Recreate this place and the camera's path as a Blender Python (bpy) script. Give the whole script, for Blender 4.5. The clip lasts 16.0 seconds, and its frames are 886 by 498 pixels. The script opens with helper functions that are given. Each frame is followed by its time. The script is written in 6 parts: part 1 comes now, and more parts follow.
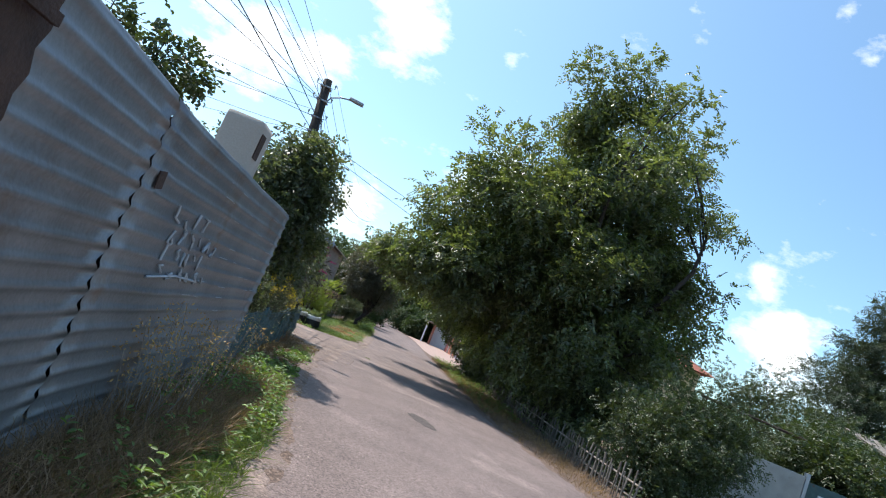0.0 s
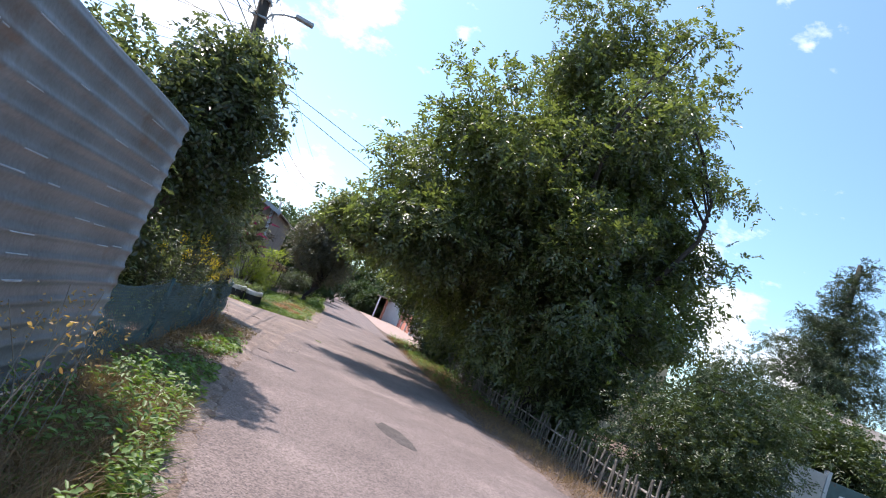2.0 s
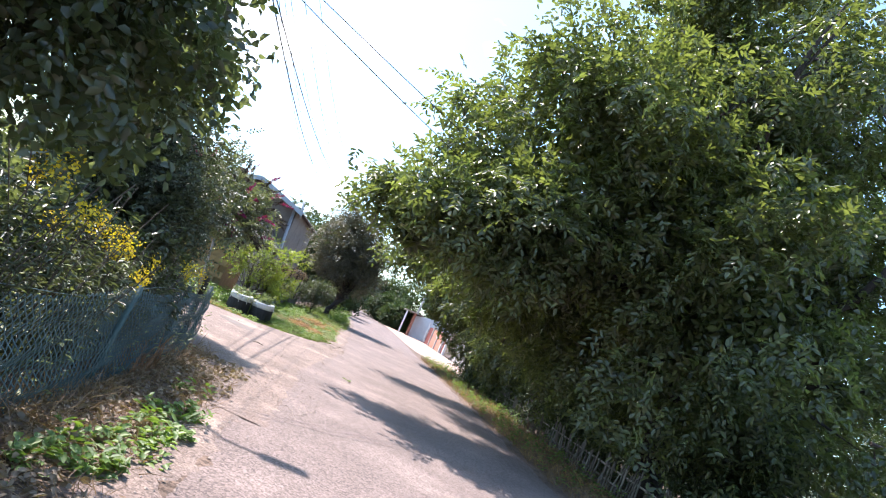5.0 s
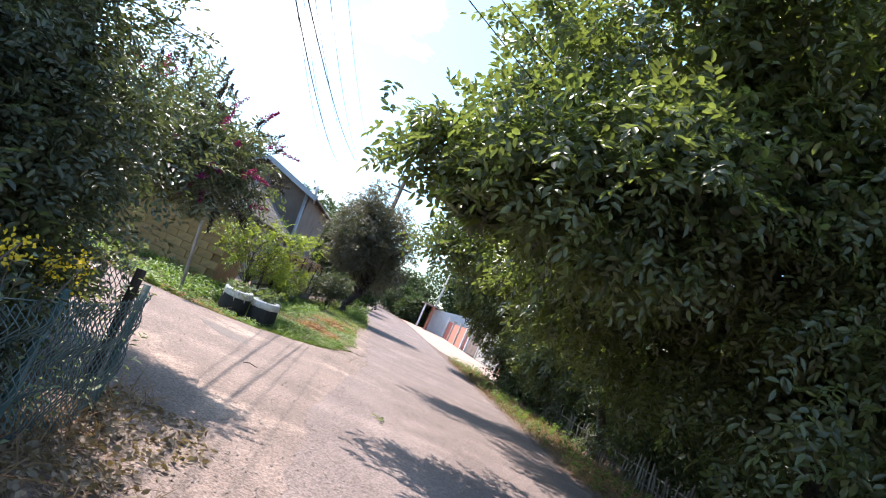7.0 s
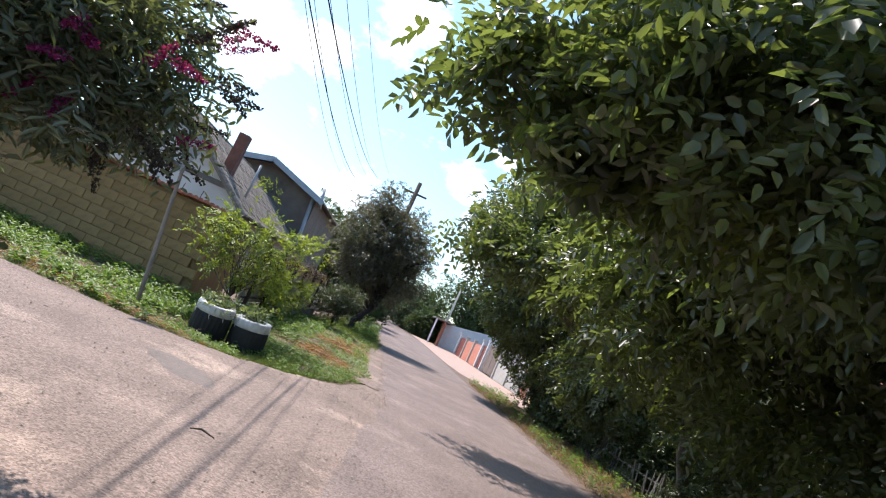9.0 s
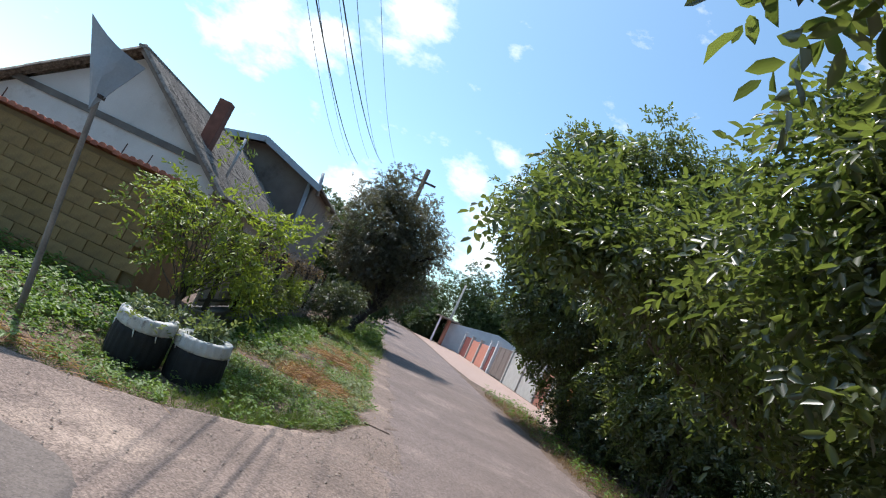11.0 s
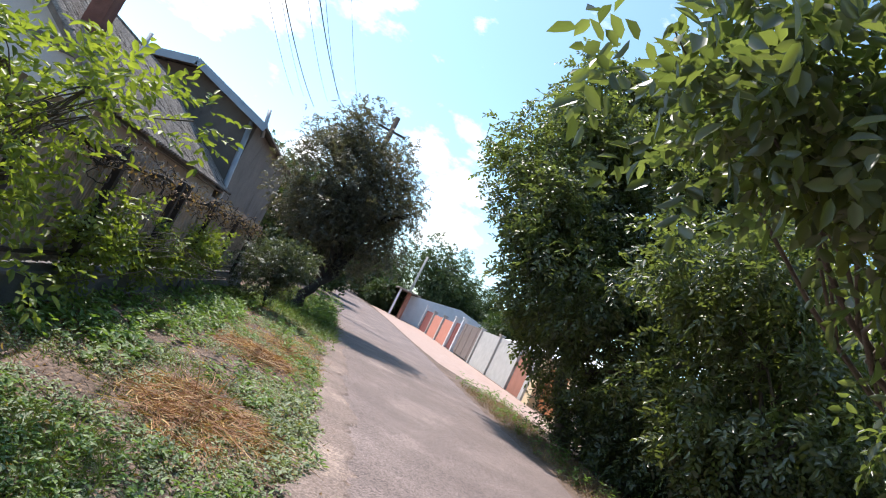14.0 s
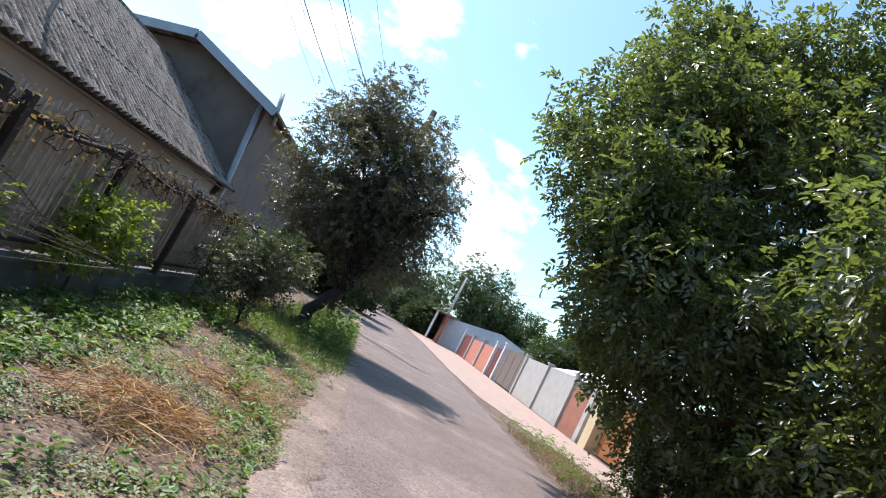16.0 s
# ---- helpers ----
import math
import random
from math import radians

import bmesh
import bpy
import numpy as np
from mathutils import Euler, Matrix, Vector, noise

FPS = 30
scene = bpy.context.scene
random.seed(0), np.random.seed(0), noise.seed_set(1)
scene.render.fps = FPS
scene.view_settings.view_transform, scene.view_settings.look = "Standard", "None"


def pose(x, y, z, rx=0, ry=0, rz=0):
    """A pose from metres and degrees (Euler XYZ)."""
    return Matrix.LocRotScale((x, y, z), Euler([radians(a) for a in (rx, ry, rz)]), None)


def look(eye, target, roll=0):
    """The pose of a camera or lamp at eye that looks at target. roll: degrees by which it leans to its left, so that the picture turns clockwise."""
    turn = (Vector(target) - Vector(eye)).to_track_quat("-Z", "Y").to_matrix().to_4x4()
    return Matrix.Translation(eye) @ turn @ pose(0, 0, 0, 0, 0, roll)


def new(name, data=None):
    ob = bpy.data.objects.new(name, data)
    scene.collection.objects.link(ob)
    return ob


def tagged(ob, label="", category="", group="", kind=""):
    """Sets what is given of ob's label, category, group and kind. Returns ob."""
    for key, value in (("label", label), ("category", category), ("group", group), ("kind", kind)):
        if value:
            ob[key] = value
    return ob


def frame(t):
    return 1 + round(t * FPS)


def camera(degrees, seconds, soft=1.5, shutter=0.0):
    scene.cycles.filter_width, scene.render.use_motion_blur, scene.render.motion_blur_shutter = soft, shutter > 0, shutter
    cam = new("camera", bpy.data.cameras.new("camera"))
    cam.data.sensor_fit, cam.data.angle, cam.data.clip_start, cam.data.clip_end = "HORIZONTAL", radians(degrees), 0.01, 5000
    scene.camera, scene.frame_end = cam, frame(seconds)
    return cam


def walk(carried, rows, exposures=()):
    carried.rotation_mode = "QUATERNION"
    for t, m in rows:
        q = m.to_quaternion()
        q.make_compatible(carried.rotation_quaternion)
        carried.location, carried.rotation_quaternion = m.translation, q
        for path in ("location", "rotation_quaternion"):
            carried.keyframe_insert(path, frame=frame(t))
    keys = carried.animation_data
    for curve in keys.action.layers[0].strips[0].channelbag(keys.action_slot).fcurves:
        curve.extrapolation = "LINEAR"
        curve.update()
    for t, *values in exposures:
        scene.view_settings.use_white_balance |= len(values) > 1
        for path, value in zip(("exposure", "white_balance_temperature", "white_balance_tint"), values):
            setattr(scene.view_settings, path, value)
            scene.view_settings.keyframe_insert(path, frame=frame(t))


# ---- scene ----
cam = camera(71.7, 16.0, soft=1.1)
PATH = [
    (0, (0.819, -2.654, 1.559), (0.873, -0.673, 1.827), 22.4),
    (0.5, (0.738, -1.872, 1.545), (0.845, 0.104, 1.835), 23.5),
    (1, (0.677, -1.140, 1.540), (0.941, 0.816, 1.860), 22.5),
    (1.5, (0.669, -0.306, 1.543), (0.886, 1.661, 1.830), 24.5),
    (2, (0.632, 0.570, 1.509), (0.867, 2.540, 1.763), 22.2),
    (2.5, (0.503, 1.948, 1.553), (0.649, 3.928, 1.793), 22.1),
    (3, (0.399, 2.764, 1.511), (0.390, 4.747, 1.768), 24.1),
    (3.5, (0.339, 3.502, 1.506), (0.360, 5.485, 1.769), 22.8),
    (4, (0.280, 4.322, 1.488), (0.284, 6.303, 1.762), 24.0),
    (4.2, (0.281, 4.674, 1.443), (0.352, 6.657, 1.694), 24.3),
    (6.3, (-0.014, 8.060, 1.503), (0.165, 10.033, 1.775), 23.4),
    (6.5, (-0.080, 8.495, 1.485), (0.083, 10.470, 1.755), 22.7),
    (6.6, (-0.110, 8.740, 1.475), (-0.073, 10.726, 1.705), 24.4),
    (7, (-0.141, 9.594, 1.478), (-0.022, 11.578, 1.703), 24.0),
    (7.5, (-0.242, 10.439, 1.453), (-0.175, 12.426, 1.670), 24.3),
    (8, (-0.268, 11.248, 1.471), (-0.154, 13.230, 1.716), 25.6),
    (8.5, (-0.372, 12.023, 1.455), (-0.323, 14.008, 1.697), 26.1),
    (9, (-0.404, 12.798, 1.432), (-0.326, 14.780, 1.688), 24.3),
    (9.2, (-0.440, 13.094, 1.460), (-0.349, 15.074, 1.723), 23.7),
    (11.3, (-0.686, 16.593, 1.542), (-0.595, 18.578, 1.776), 25.2),
    (11.5, (-0.686, 16.915, 1.519), (-0.547, 18.898, 1.744), 24.9),
    (12, (-0.757, 17.660, 1.505), (-0.613, 19.642, 1.732), 24.1),
    (12.5, (-0.774, 18.423, 1.506), (-0.625, 20.404, 1.739), 25.2),
    (13, (-0.787, 19.137, 1.492), (-0.673, 21.120, 1.728), 26.1),
    (13.5, (-0.742, 19.881, 1.482), (-0.489, 21.849, 1.737), 26.4),
    (14, (-0.725, 20.608, 1.467), (-0.480, 22.581, 1.690), 26.3),
    (14.5, (-0.564, 21.662, 1.481), (-0.222, 23.624, 1.667), 26.6),
    (15, (-0.339, 22.939, 1.482), (-0.015, 24.895, 1.741), 26.3),
    (15.5, (-0.234, 23.627, 1.486), (-0.080, 25.604, 1.748), 27.5),
    (16, (-0.153, 24.399, 1.476), (-0.057, 26.383, 1.710), 27.3),
]
EXPOSURES = [(0.0, 0.25, 6500, 10), (1.8, 0.45, 6500, 15), (2.6, 0.92, 6500, 19), (3.2, 1.2, 6500, 19), (4.2, 1.26, 6550, 18), (6.3, 1.06, 6600, 15), (8.0, 0.78, 6700, 15), (9.2, 0.46, 6650, 14), (11.3, 0.08, 6400, 9), (12.5, 0.27, 6500, 10), (13.5, 0.46, 6500, 11), (14.5, 0.54, 6600, 13), (16.0, 0.5, 6500, 11)]
walk(cam, [(t, look(eye, target, roll)) for t, eye, target, roll in PATH], EXPOSURES)

# ---------------------------------------------------------------- light
SUN_WAY = Vector((2.70, -2.90, -6.72)).normalized()
world = bpy.data.worlds.new("sky")
scene.world = world
world.use_nodes = True
wn, wl = world.node_tree.nodes, world.node_tree.links
wn.clear()
w_out = wn.new("ShaderNodeOutputWorld")
w_bg = wn.new("ShaderNodeBackground")
w_sky = wn.new("ShaderNodeTexSky")
w_sky.sky_type = "NISHITA"
w_sky.sun_disc = False
w_sky.sun_elevation = math.asin(-SUN_WAY.z)
w_sky.sun_rotation = math.atan2(-SUN_WAY.x, -SUN_WAY.y)
w_sky.dust_density = 1.2
w_sky.ozone_density = 0.6
w_co = wn.new("ShaderNodeTexCoord")
w_map = wn.new("ShaderNodeMapping")
w_map.inputs["Scale"].default_value = (1.0, 1.0, 1.7)
w_noise = wn.new("ShaderNodeTexNoise")
w_noise.inputs["Scale"].default_value = 15.0
w_noise.inputs["Detail"].default_value = 8.0
w_noise.inputs["Roughness"].default_value = 0.6
wl.new(w_co.outputs["Generated"], w_map.inputs["Vector"])
wl.new(w_map.outputs["Vector"], w_noise.inputs["Vector"])
# small fair-weather clouds: bearing and height in degrees, and half width
CLOUDS = [(-9.8, 24.5, 5.5), (-21.5, 16.8, 6.5), (-16, 19, 4.5), (1, 25.7, 1.5), (29, 14.2, 3.2), (32, 10, 5.5), (38, 8, 5.0), (27.9, 35.5, 1.6), (2.6, 13.8, 3.8), (5.8, 12.5, 5.0), (6.5, 8.6, 5.0), (4.6, 17, 2.6), (-8, 8.6, 4.2), (-33, 22, 6), (52, 12, 7), (75, 20, 8), (-75, 15, 8), (110, 14, 9), (150, 25, 9), (-140, 18, 9), (-110, 30, 8)]
w_last = None
for bearing, height, half in CLOUDS:
    w_far = wn.new("ShaderNodeVectorMath")
    w_far.operation = "DISTANCE"
    h, e = radians(bearing), radians(height)
    w_far.inputs[1].default_value = (math.sin(h) * math.cos(e), math.cos(h) * math.cos(e), math.sin(e))
    wl.new(w_co.outputs["Generated"], w_far.inputs[0])
    w_in = wn.new("ShaderNodeMapRange")
    w_in.inputs["From Min"].default_value, w_in.inputs["From Max"].default_value = radians(half), 0.0
    w_in.inputs["To Max"].default_value = min(1.0, 0.25 + half / 6.5)
    wl.new(w_far.outputs["Value"], w_in.inputs["Value"])
    if w_last:
        w_max = wn.new("ShaderNodeMath")
        w_max.operation = "MAXIMUM"
        wl.new(w_last, w_max.inputs[0])
        wl.new(w_in.outputs["Result"], w_max.inputs[1])
        w_last = w_max.outputs[0]
    else:
        w_last = w_in.outputs["Result"]
w_sum = wn.new("ShaderNodeMath")
w_sum.operation = "MULTIPLY_ADD"
w_sum.inputs[1].default_value = 0.5
wl.new(w_last, w_sum.inputs[0])
wl.new(w_noise.outputs["Fac"], w_sum.inputs[2])
w_ramp = wn.new("ShaderNodeValToRGB")
w_ramp.color_ramp.elements[0].position = 0.64
w_ramp.color_ramp.elements[1].position = 0.96
w_mix = wn.new("ShaderNodeMixRGB")
w_mix.inputs["Color2"].default_value = (9.0, 9.15, 9.3, 1.0)
wl.new(w_sum.outputs[0], w_ramp.inputs["Fac"])
wl.new(w_ramp.outputs["Color"], w_mix.inputs["Fac"])
w_tint = wn.new("ShaderNodeMixRGB")
w_tint.blend_type = "MULTIPLY"
w_tint.inputs["Fac"].default_value = 1.0
w_tint.inputs["Color2"].default_value = (1.0, 1.27, 1.34, 1.0)
wl.new(w_sky.outputs["Color"], w_tint.inputs["Color1"])
wl.new(w_tint.outputs["Color"], w_mix.inputs["Color1"])
wl.new(w_mix.outputs["Color"], w_bg.inputs["Color"])
w_bg.inputs["Strength"].default_value = 0.15
wl.new(w_bg.outputs["Background"], w_out.inputs["Surface"])

sun_data = bpy.data.lights.new("sun", "SUN")
sun_data.energy = 4.8
sun_data.angle = radians(0.53)
sun_data.color = (1.0, 0.94, 0.89)
sun = new("sun", sun_data)
sun.rotation_euler = SUN_WAY.to_track_quat("-Z", "Y").to_euler()
sun.location = (-10, 20, 40)


# ---------------------------------------------------------------- materials
def material(name, low, high, scale=8.0, fine=60.0, rough=0.85, bump=0.3, metal=0.0, spots=None, spot_scale=1.5, spot_at=0.55, per_object=0.0, spec=0.4, grit=0.0, grit_scale=55.0):
    """Two colours mixed by coarse and fine noise, optional blotches of a third, with a bump."""
    m = bpy.data.materials.new(name)
    m.use_nodes = True
    n, l = m.node_tree.nodes, m.node_tree.links
    p = n["Principled BSDF"]
    co = n.new("ShaderNodeTexCoord")
    a, b = n.new("ShaderNodeTexNoise"), n.new("ShaderNodeTexNoise")
    a.inputs["Scale"].default_value, b.inputs["Scale"].default_value = scale, fine
    a.inputs["Detail"].default_value, b.inputs["Detail"].default_value = 6, 4
    l.new(co.outputs["Object"], a.inputs["Vector"])
    l.new(co.outputs["Object"], b.inputs["Vector"])
    add = n.new("ShaderNodeMath")
    add.operation = "ADD"
    half = n.new("ShaderNodeMath")
    half.operation = "MULTIPLY_ADD"
    half.inputs[1].default_value, half.inputs[2].default_value = 1.6, -0.3
    scl = n.new("ShaderNodeMath")
    scl.operation = "MULTIPLY_ADD"
    scl.inputs[1].default_value, scl.inputs[2].default_value = 0.8, -0.4
    l.new(a.outputs["Fac"], half.inputs[0])
    l.new(b.outputs["Fac"], scl.inputs[0])
    l.new(half.outputs[0], add.inputs[0])
    l.new(scl.outputs[0], add.inputs[1])
    mix = n.new("ShaderNodeMixRGB")
    mix.inputs["Color1"].default_value, mix.inputs["Color2"].default_value = (*low, 1), (*high, 1)
    mix.use_clamp = True
    fac = add.outputs[0]
    if per_object:
        info = n.new("ShaderNodeObjectInfo")
        v = n.new("ShaderNodeMath")
        v.operation = "MULTIPLY_ADD"
        v.inputs[1].default_value, v.inputs[2].default_value = per_object, -per_object / 2
        l.new(info.outputs["Random"], v.inputs[0])
        s = n.new("ShaderNodeMath")
        s.operation = "ADD"
        l.new(fac, s.inputs[0])
        l.new(v.outputs[0], s.inputs[1])
        fac = s.outputs[0]
    cl = n.new("ShaderNodeClamp")
    l.new(fac, cl.inputs["Value"])
    l.new(cl.outputs[0], mix.inputs["Fac"])
    colour = mix.outputs["Color"]
    if spots:
        c = n.new("ShaderNodeTexNoise")
        c.inputs["Scale"].default_value, c.inputs["Detail"].default_value = spot_scale, 8
        c.inputs["Roughness"].default_value = 0.65
        l.new(co.outputs["Object"], c.inputs["Vector"])
        r = n.new("ShaderNodeValToRGB")
        r.color_ramp.elements[0].position, r.color_ramp.elements[1].position = spot_at, spot_at + 0.12
        l.new(c.outputs["Fac"], r.inputs["Fac"])
        m2 = n.new("ShaderNodeMixRGB")
        m2.inputs["Color2"].default_value = (*spots, 1)
        l.new(r.outputs["Color"], m2.inputs["Fac"])
        l.new(colour, m2.inputs["Color1"])
        colour = m2.outputs["Color"]
    if grit:
        vo = n.new("ShaderNodeTexVoronoi")
        vo.inputs["Scale"].default_value = grit_scale
        l.new(co.outputs["Object"], vo.inputs["Vector"])
        sep = n.new("ShaderNodeSeparateColor")
        l.new(vo.outputs["Color"], sep.inputs[0])
        gr = n.new("ShaderNodeMapRange")
        gr.inputs["To Min"].default_value, gr.inputs["To Max"].default_value = 1 - grit, 1 + grit
        l.new(sep.outputs[0], gr.inputs["Value"])
        m3 = n.new("ShaderNodeMixRGB")
        m3.blend_type = "MULTIPLY"
        m3.inputs["Fac"].default_value = 1.0
        l.new(colour, m3.inputs["Color1"])
        l.new(gr.outputs[0], m3.inputs["Color2"])
        colour = m3.outputs["Color"]
    l.new(colour, p.inputs["Base Color"])
    p.inputs["Roughness"].default_value, p.inputs["Metallic"].default_value = rough, metal
    p.inputs["Specular IOR Level"].default_value = spec
    if bump:
        bp = n.new("ShaderNodeBump")
        bp.inputs["Strength"].default_value, bp.inputs["Distance"].default_value = bump, 0.02
        l.new(b.outputs["Fac"], bp.inputs["Height"])
        l.new(bp.outputs["Normal"], p.inputs["Normal"])
    return m


def leaf_material(name, dark, light, gloss=0.45, through_light=0.35, spec=0.5, lit=(1.7, 1.75, 0.7)):
    """Leaves: colour varied from leaf to leaf, some light let through."""
    m = bpy.data.materials.new(name)
    m.use_nodes = True
    n, l = m.node_tree.nodes, m.node_tree.links
    p, out = n["Principled BSDF"], n["Material Output"]
    geo = n.new("ShaderNodeNewGeometry")
    co = n.new("ShaderNodeTexCoord")
    ns = n.new("ShaderNodeTexNoise")
    ns.inputs["Scale"].default_value = 0.9
    l.new(co.outputs["Object"], ns.inputs["Vector"])
    add = n.new("ShaderNodeMath")
    add.operation = "MULTIPLY_ADD"
    add.inputs[1].default_value, add.inputs[2].default_value = 0.65, -0.15
    l.new(geo.outputs["Random Per Island"], add.inputs[0])
    s = n.new("ShaderNodeMath")
    s.operation = "ADD"
    s.use_clamp = True
    l.new(add.outputs[0], s.inputs[0])
    sc = n.new("ShaderNodeMath")
    sc.operation = "MULTIPLY"
    sc.inputs[1].default_value = 0.6
    l.new(ns.outputs["Fac"], sc.inputs[0])
    l.new(sc.outputs[0], s.inputs[1])
    mix = n.new("ShaderNodeMixRGB")
    mix.inputs["Color1"].default_value, mix.inputs["Color2"].default_value = (*dark, 1), (*light, 1)
    l.new(s.outputs[0], mix.inputs["Fac"])
    l.new(mix.outputs["Color"], p.inputs["Base Color"])
    p.inputs["Roughness"].default_value = gloss
    p.inputs["Specular IOR Level"].default_value = spec
    p.inputs["IOR"].default_value = 1.7 if spec > 0.75 else 1.5
    tr = n.new("ShaderNodeBsdfTranslucent")
    warm = n.new("ShaderNodeMixRGB")
    warm.blend_type = "MULTIPLY"
    warm.inputs["Fac"].default_value = 1.0
    warm.inputs["Color2"].default_value = (*lit, 1)
    l.new(mix.outputs["Color"], warm.inputs["Color1"])
    l.new(warm.outputs["Color"], tr.inputs["Color"])
    ms = n.new("ShaderNodeMixShader")
    ms.inputs["Fac"].default_value = through_light
    l.new(p.outputs["BSDF"], ms.inputs[1])
    l.new(tr.outputs["BSDF"], ms.inputs[2])
    l.new(ms.outputs["Shader"], out.inputs["Surface"])
    return m


M_ASPHALT = material("worn_asphalt", (0.132, 0.1, 0.09), (0.235, 0.181, 0.163), 0.9, 26, 0.9, 0.7, spots=(0.262, 0.203, 0.18), spot_scale=0.45, spot_at=0.56, grit=0.45, grit_scale=70)
M_DRIVE = material("dusty_gravel_asphalt", (0.15, 0.113, 0.096), (0.275, 0.205, 0.173), 1.1, 22, 0.95, 0.9, spots=(0.37, 0.28, 0.228), spot_scale=0.6, spot_at=0.54, grit=0.4, grit_scale=75)
M_PATCH = material("tar_patch", (0.06, 0.05, 0.045), (0.125, 0.102, 0.092), 5, 60, 0.9, 0.7, grit=0.5, grit_scale=60)
M_GREYPATCH = material("grey_filler", (0.145, 0.118, 0.105), (0.2, 0.162, 0.143), 3, 90, 0.9, 0.4, grit=0.2, grit_scale=75)
M_SOIL = material("soil", (0.085, 0.058, 0.044), (0.225, 0.157, 0.122), 1.8, 30, 0.95, 1.0, grit=0.5, grit_scale=40, spots=(0.13, 0.088, 0.063), spot_scale=0.8, spot_at=0.52)
M_PAVING = material("pink_paving", (0.33, 0.225, 0.185), (0.43, 0.315, 0.265), 2, 50, 0.9, 0.3)
M_SHEET = material("galvanised_sheet", (0.14, 0.143, 0.152), (0.27, 0.28, 0.295), 1.6, 34, 0.46, 0.16, metal=0.45, spots=(0.165, 0.125, 0.105), spot_scale=1.1, spot_at=0.56)
M_RUST = material("rust", (0.03, 0.019, 0.016), (0.085, 0.048, 0.035), 6, 60, 0.8, 0.5)
M_CHALK = material("white_graffiti_and_highlight_paint", (0.3, 0.32, 0.35), (0.46, 0.48, 0.51), 9, 80, 0.8, 0.1)
M_CONCRETE = material("concrete", (0.3, 0.29, 0.27), (0.45, 0.43, 0.4), 3, 60, 0.9, 0.35, spots=(0.2, 0.19, 0.17), spot_scale=1.6, spot_at=0.58)
M_DARKCON = material("weathered_dark_concrete", (0.1, 0.095, 0.09), (0.2, 0.19, 0.175), 3, 60, 0.92, 0.5)
M_RENDER = material("weathered_brown_grey_render", (0.13, 0.112, 0.098), (0.235, 0.205, 0.18), 1.4, 50, 0.92, 0.4, spots=(0.1, 0.085, 0.074), spot_scale=0.7, spot_at=0.54)
M_PLASTER = material("grey_beige_plaster", (0.36, 0.32, 0.28), (0.48, 0.44, 0.39), 1.2, 50, 0.9, 0.2, spots=(0.28, 0.25, 0.22), spot_scale=0.9, spot_at=0.58)
M_WHITEWASH = material("whitewashed_plaster", (0.5, 0.49, 0.47), (0.66, 0.65, 0.63), 1.0, 45, 0.9, 0.2, spots=(0.4, 0.38, 0.36), spot_scale=0.9, spot_at=0.6)
M_SLATE = material("lichen_fibre_cement", (0.15, 0.128, 0.11), (0.37, 0.32, 0.275), 4, 38, 0.95, 0.9, spots=(0.085, 0.072, 0.06), spot_scale=3.0, spot_at=0.51, per_object=0.35, grit=0.25, grit_scale=30)
M_BLOCK = material("yellow_limestone_block", (0.22, 0.14, 0.058), (0.36, 0.24, 0.112), 4, 60, 0.95, 0.7, per_object=0.45, spots=(0.16, 0.105, 0.055), spot_scale=1.6, spot_at=0.53)
M_MORTAR = material("mortar", (0.19, 0.128, 0.062), (0.27, 0.185, 0.095), 5, 70, 0.95, 0.4)
M_TILE = material("red_clay_tile", (0.28, 0.09, 0.06), (0.42, 0.16, 0.1), 5, 50, 0.85, 0.3, per_object=0.6)
M_BRICK = material("red_brick", (0.11, 0.052, 0.04), (0.22, 0.1, 0.075), 6, 50, 0.9, 0.4, per_object=0.5)
M_ZINC = material("grey_painted_metal", (0.3, 0.33, 0.36), (0.42, 0.45, 0.48), 3, 50, 0.5, 0.1, metal=0.3)
M_BLUEMETAL = material("blue_grey_fascia", (0.22, 0.27, 0.33), (0.32, 0.37, 0.43), 3, 50, 0.5, 0.1, metal=0.3)
M_POLE = material("creosoted_wood", (0.03, 0.025, 0.022), (0.075, 0.06, 0.05), 3, 40, 0.9, 0.5)
M_BARK = material("bark", (0.06, 0.05, 0.042), (0.16, 0.135, 0.11), 5, 35, 0.95, 1.0)
M_DARKBARK = material("dark_bark", (0.025, 0.02, 0.018), (0.07, 0.058, 0.05), 5, 35, 0.95, 1.0)
M_OLDWOOD = material("weathered_wood", (0.16, 0.14, 0.12), (0.32, 0.28, 0.24), 5, 50, 0.9, 0.5, per_object=0.7)
M_STICK = material("old_grey_stick", (0.09, 0.08, 0.07), (0.2, 0.18, 0.155), 5, 50, 0.95, 0.5, per_object=0.7)
M_REED = material("grey_reed", (0.24, 0.205, 0.175), (0.42, 0.365, 0.315), 5, 50, 0.9, 0.4)
M_TEAL = material("teal_paint", (0.03, 0.065, 0.07), (0.06, 0.12, 0.125), 6, 60, 0.6, 0.2, spots=(0.08, 0.07, 0.06), spot_scale=7, spot_at=0.58)
M_GREENWIRE = material("green_coated_wire", (0.045, 0.085, 0.09), (0.12, 0.175, 0.18), 6, 50, 0.5, 0.0)
M_GREYWIRE = material("galvanised_wire", (0.2, 0.2, 0.2), (0.4, 0.4, 0.4), 8, 50, 0.45, 0.0, metal=0.6)
M_WIRE = material("black_cable", (0.015, 0.015, 0.017), (0.03, 0.03, 0.032), 8, 50, 0.6, 0.0)
M_RUBBER = material("tyre_rubber", (0.012, 0.012, 0.013), (0.03, 0.03, 0.03), 8, 70, 0.75, 0.4)
